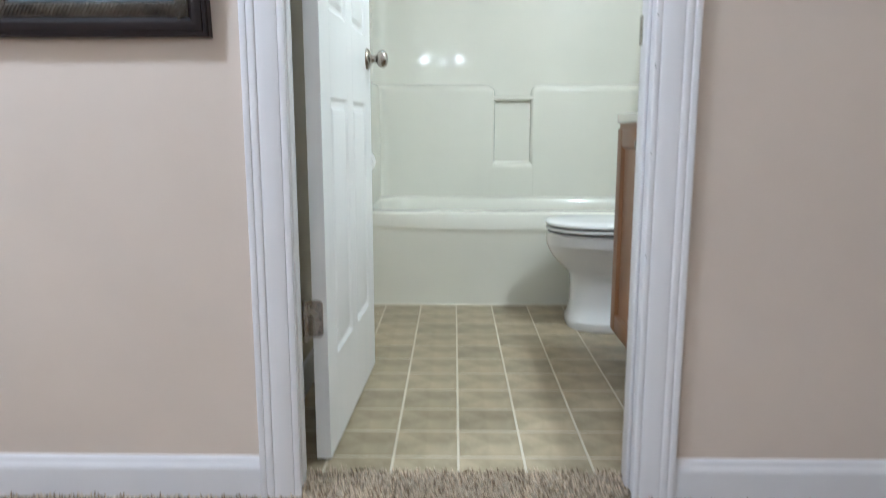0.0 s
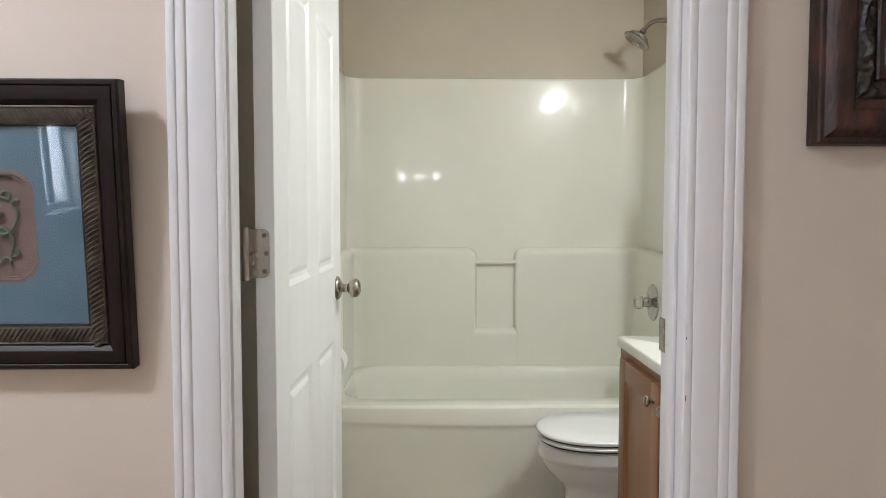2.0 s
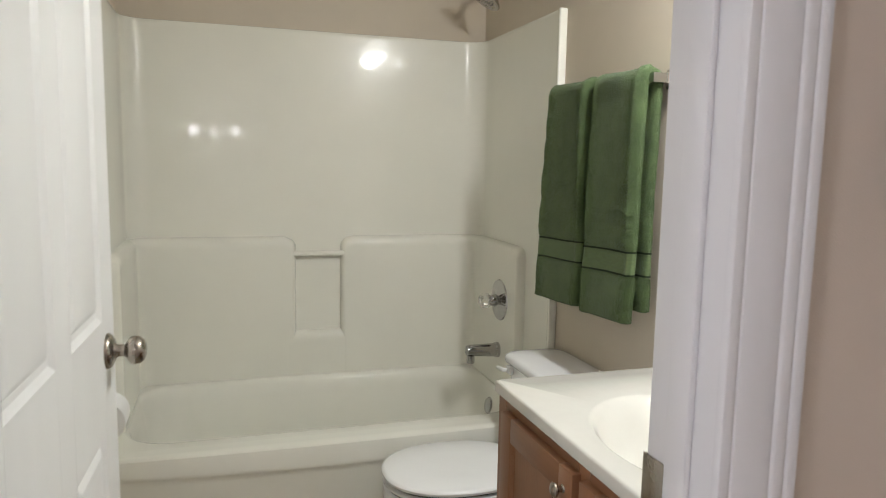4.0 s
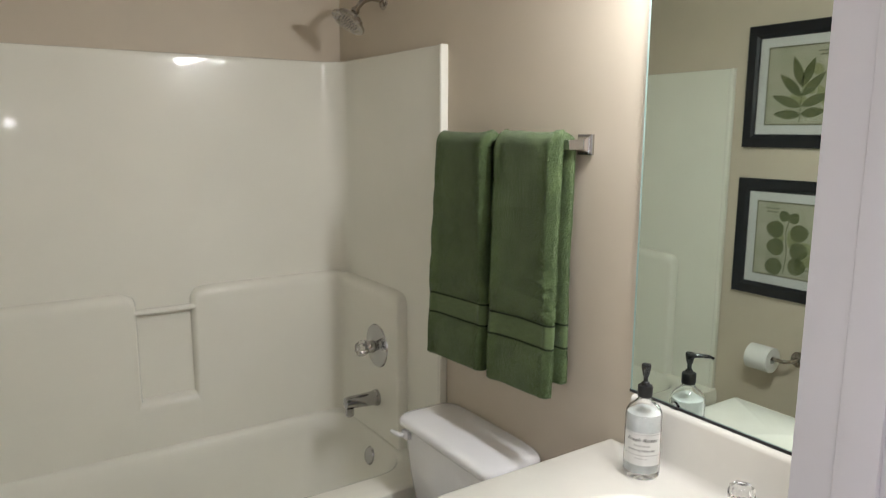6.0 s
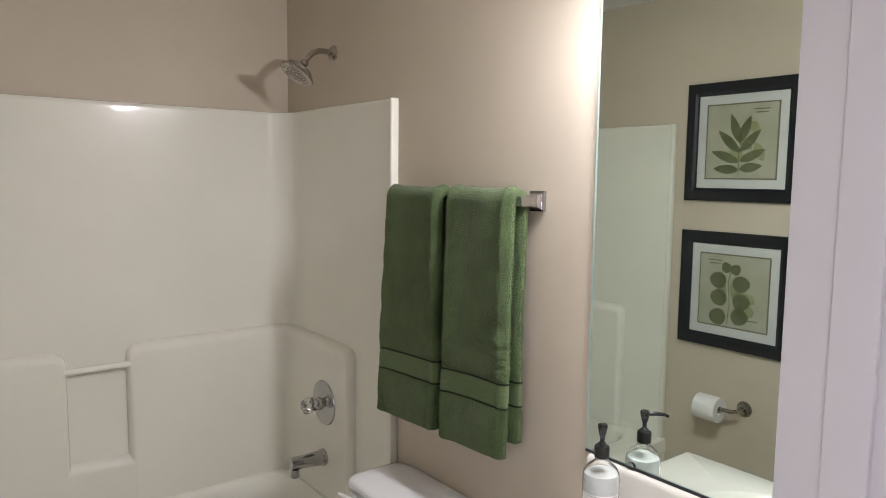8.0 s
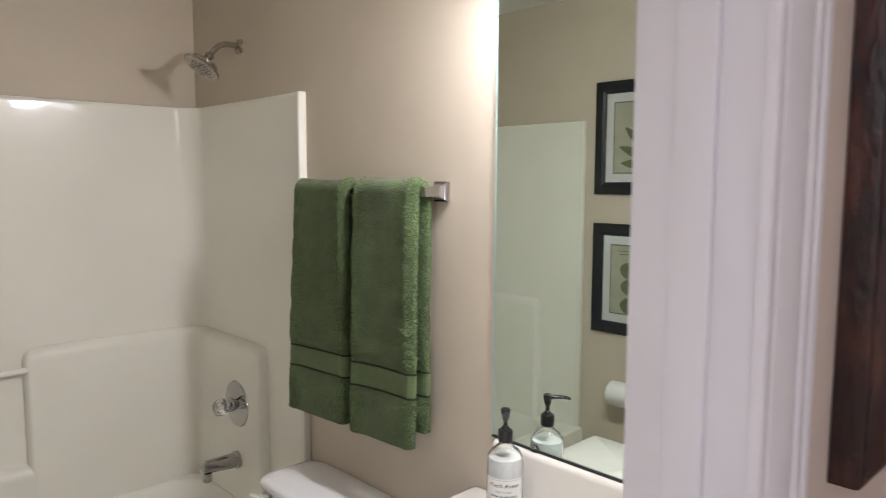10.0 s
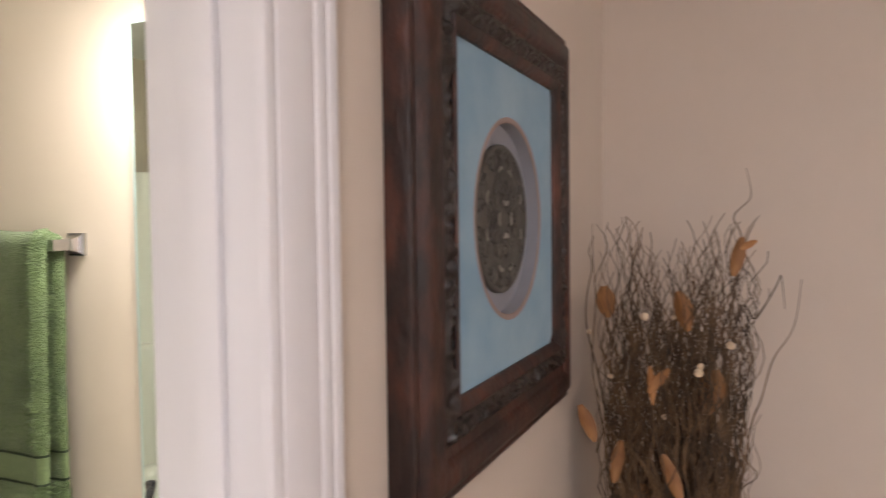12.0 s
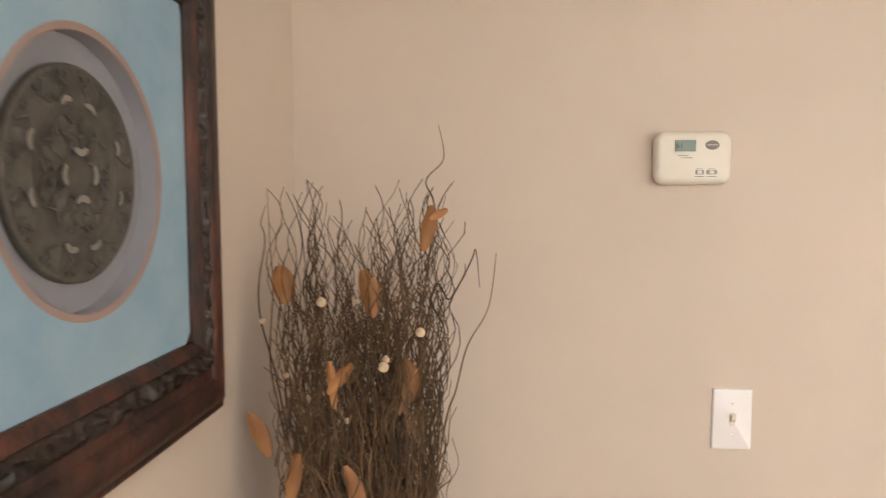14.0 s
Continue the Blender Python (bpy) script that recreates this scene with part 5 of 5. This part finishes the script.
for i in range(282):
    a, q = R.uniform(0, 6.283), math.sqrt(R.uniform(0, 1))
    foot = (BX + 0.075 * q * math.cos(a), BY + 0.075 * q * math.sin(a), CARPET * 0.5)
    b = a + R.uniform(-0.6, 0.6)
    q2 = math.sqrt(R.uniform(0.02, 1))
    tip = (BX + 0.140 * q2 * math.cos(b), BY + 0.145 * q2 * math.sin(b), R.uniform(1.46, 1.665) if R.random() < 0.66 else R.uniform(1.2, 1.5))
    dip = 0.075 * math.exp(-((tip[1] - BY - 0.015) / 0.035) ** 2)
    tip = (tip[0], tip[1], tip[2] - dip)
    pts = twig_line(foot, tip, R.uniform(0.0030, 0.0066))
    spare = None
    size = R.uniform(0.0020, 0.0036)
    if R.random() < 0.45:
        s = pts[R.randint(52, 70)]
        ang = R.uniform(0, 6.28)
        ln = R.uniform(0.05, 0.12)
        side = [(s[0] + ln * 0.35 * g * math.cos(ang) + 0.004 * math.sin(9 * g + ang), min(HALL_Y - 0.004, s[1] + ln * 0.35 * g * math.sin(ang) + 0.004 * math.cos(8 * g)), s[2] + ln * g) for g in (0, 0.2, 0.4, 0.6, 0.8, 1.0)]
        spare = side
    twig(pts, size, spare)
for way in (((1.37, 1.15, 1.40), (1.36, 1.125, 1.60), (1.355, 1.138, 1.655), (1.35, 1.110, 1.690), (1.35, 1.118, 1.742)), ((1.36, 1.12, 1.20), (1.345, 1.090, 1.33), (1.345, 1.072, 1.40), (1.34, 1.040, 1.46), (1.34, 1.028, 1.545)),
            ((1.37, 1.14, 1.42), (1.36, 1.10, 1.47), (1.355, 1.068, 1.53), (1.355, 1.060, 1.548), (1.35, 1.054, 1.49)), ((1.39, 1.38, 1.20), (1.39, 1.405, 1.35), (1.39, 1.398, 1.48), (1.39, 1.402, 1.56), (1.39, 1.404, 1.645)), ((1.36, 1.37, 1.25), (1.35, 1.408, 1.45), (1.35, 1.396, 1.56), (1.35, 1.402, 1.59), (1.35, 1.392, 1.62))):
    knots = [Vector((BX, BY, CARPET * 0.5)), Vector((BX * 0.6 + way[0][0] * 0.4, BY * 0.6 + way[0][1] * 0.4, 0.6)), *[Vector(p) for p in way]]
    pts = []
    for k in range(len(knots) - 1):
        p0, p1, p2, p3 = knots[max(k - 1, 0)], knots[k], knots[k + 1], knots[min(k + 2, len(knots) - 1)]
        for i in range(6):
            f = i / 6
            pts.append(tuple(0.5 * (2 * p1 + (p2 - p0) * f + (2 * p0 - 5 * p1 + 4 * p2 - p3) * f * f + (3 * p1 - p0 - 3 * p2 + p3) * f ** 3)))
    pts.append(tuple(knots[-1]))
    twig(pts, 0.0022)

tangle = bmesh.new()
for i in range(230):
    a, q = R.uniform(0, 6.283), math.sqrt(R.uniform(0, 1))
    b, q2 = a + R.uniform(-0.8, 0.8), math.sqrt(R.uniform(0.0, 1))
    pts = twig_line((BX + 0.07 * q * math.cos(a), BY + 0.07 * q * math.sin(a), CARPET * 0.5), (BX + 0.125 * q2 * math.cos(b), BY + 0.135 * q2 * math.sin(b), R.uniform(1.10, 1.50)), R.uniform(0.003, 0.008), 60)
    tube(pts, [0.0028 * (1 - 0.7 * k / 59) for k in range(60)], 4, tangle, False)
tagged(part("tangle", tangle, TWIG, twigs), kind="stuff")


def pod(x, y, z, ln, wd, lean, turn, curl=0.3):
    bm = bmesh.new()
    loops = []
    for i in range(11):
        f = i / 10
        w = wd * math.sin(math.pi * (0.06 + 0.88 * f)) ** 0.7
        c = curl * wd * math.sin(math.pi * f)
        row = []
        for k in range(9):
            g = k / 8 * 2 - 1
            row.append((g * w, c + 0.35 * wd * g * g * curl * 2 + 0.0006, (f - 0.5) * ln))
        for k in range(8, -1, -1):
            g = k / 8 * 2 - 1
            row.append((g * w * 0.98, c + 0.35 * wd * g * g * curl * 2 - 0.0012, (f - 0.5) * ln))
        loops.append(row)
    loft(bm, loops, True, True, True)
    part("pod", bm, PODM, twigs, "curled tan seed pod", at=pose(x, y, z, 0, lean, turn))


for p in ((1.30, 1.130, 1.585, 0.070, 0.012, 12, -95, 0.5), (1.29, 1.112, 1.606, 0.030, 0.006, 60, -90, 0.4), (1.345, 1.368, 1.492, 0.062, 0.019, -8, -80, 0.6), (1.30, 1.222, 1.485, 0.074, 0.017, -14, -95, 0.7), (1.27, 1.272, 1.352, 0.072, 0.008, -6, -100, 0.5), (1.268, 1.258, 1.362, 0.058, 0.0095, 38, -85, 0.5),
          (1.30, 1.395, 1.262, 0.075, 0.0145, -24, -92, 0.25), (1.27, 1.332, 1.205, 0.082, 0.012, 10, -80, 0.4), (1.262, 1.236, 1.190, 0.088, 0.0135, -22, -95, 0.35), (1.33, 1.178, 1.335, 0.085, 0.026, 8, -95, 0.7), (1.35, 1.30, 1.10, 0.08, 0.014, 5, -70, 0.4)):
    pod(*p)
for x, y, z, r in ((1.262, 1.282, 1.478, 0.0075), (1.29, 1.140, 1.430, 0.0075), (1.255, 1.190, 1.385, 0.0080), (1.262, 1.187, 1.395, 0.006), (1.35, 1.402, 1.432, 0.0055), (1.31, 1.352, 1.355, 0.005), (1.28, 1.250, 1.295, 0.005), (1.29, 1.235, 1.475, 0.004)):
    bm = bmesh.new()
    bmesh.ops.create_icosphere(bm, subdivisions=2, radius=r)
    for v in bm.verts:
        v.co *= 1 + 0.12 * noise.noise(v.co * 300)
    part("berry", bm, BERRYM, twigs, "small cream dried berry", at=Matrix.Translation((x, y, z)))

# ---- ceiling lamp in the hall ----
cl = base("ceiling_light", "round frosted flush ceiling light in the hall", "ceiling lamp")
part("rim", lathe([(0.165, 0.0), (0.170, -0.012), (0.160, -0.028), (0.150, -0.030)], pose(-1.30, 0.60, TOP), 40), NICKEL, cl)
part("dome", lathe([(0.150, -0.026), (0.146, -0.045), (0.120, -0.068), (0.070, -0.082), (0.0005, -0.087)], pose(-1.30, 0.60, TOP), 40), GLOBEDIM, cl, "lit frosted glass dome")

# ---- chandelier in the room behind ----
ch = base("chandelier", "small three-globe chandelier hanging from the ceiling", "ceiling lamp")
part("canopy", lathe([(0.06, 0.0), (0.055, -0.02), (0.015, -0.035)], pose(-0.15, -1.75, TOP), 24), NICKEL, ch)
part("rod", tube([(-0.15, -1.75, TOP - 0.03), (-0.15, -1.75, 1.68)], 0.007, 10), NICKEL, ch)
for p in GLOBES:
    part("arm", tube([(-0.15, -1.75, 1.70), ((p[0] - 0.15) / 2, (p[1] - 1.75) / 2, 1.62), (p[0], p[1], 1.645)], 0.007, 8), NICKEL, ch)
    bm = bmesh.new()
    bmesh.ops.create_icosphere(bm, subdivisions=3, radius=0.058, matrix=Matrix.Translation(p))
    part("globe", bm, GLOBEHOT, ch, "lit frosted glass globe").visible_shadow = False

# ---- floor tiles and carpet pile ----
PX, PY = 0.1625, 0.1515
bm = boxed(-PX / 2 + 0.0030, PX / 2 - 0.0030, -PY / 2 + 0.0034, PY / 2 - 0.0034, -0.0018, 0.0008, 0.0008, 1)
first = part("tile", bm, TILE, floor, smooth=0)
tile_mesh = first.data
placed = False
for i in range(-4, 8):
    for j in range(0, 13):
        x, y = 0.0215 + PX * (i + 0.5), 3.155 - PY * (j + 0.5) + 0.30
        if x - PX / 2 < BW - 0.02 or x + PX / 2 > BE + 0.06 or y - PY / 2 < 1.42 or y + PY / 2 > 3.30:
            continue
        ob = first if not placed else new("tile", tile_mesh)
        placed = True
        ob.parent = floor
        ob.matrix_basis = pose(x, y, 0, 0, 0, 0)

RC = random.Random(4)
for fibre, name, count in ((FIBRE, "carpet_pile", 8500), (FIBREDARK, "carpet_pile_dark", 4500)):
    verts, faces = [], []
    for _ in range(count):
        x, y = RC.uniform(-0.98, 0.98), RC.uniform(1.22, 1.553)
        if y > HALL_Y - 0.015 and not (JL + 0.008 < x < JR - 0.008):
            continue
        h, r = RC.uniform(0.006, 0.013), RC.uniform(0.0014, 0.0026)
        lx, ly = RC.uniform(-0.007, 0.007), RC.uniform(-0.007, 0.007)
        a = RC.uniform(0, 6.28)
        o = len(verts)
        for k in range(3):
            verts.append((x + r * math.cos(a + k * 2.094), y + r * math.sin(a + k * 2.094), 0.002))
        for k in range(3):
            verts.append((x + lx + r * 0.8 * math.cos(a + k * 2.094), y + ly + r * 0.8 * math.sin(a + k * 2.094), 0.004 + h))
        for k in range(3):
            faces.append((o + k, o + (k + 1) % 3, o + 3 + (k + 1) % 3, o + 3 + k))
        faces.append((o + 3, o + 4, o + 5))
    me = bpy.data.meshes.new(name)
    me.from_pydata(verts, [], faces)
    me.materials.append(fibre)
    tagged(new(name, me), "tufted brown and tan carpet pile at the doorway", "carpet", kind="stuff")
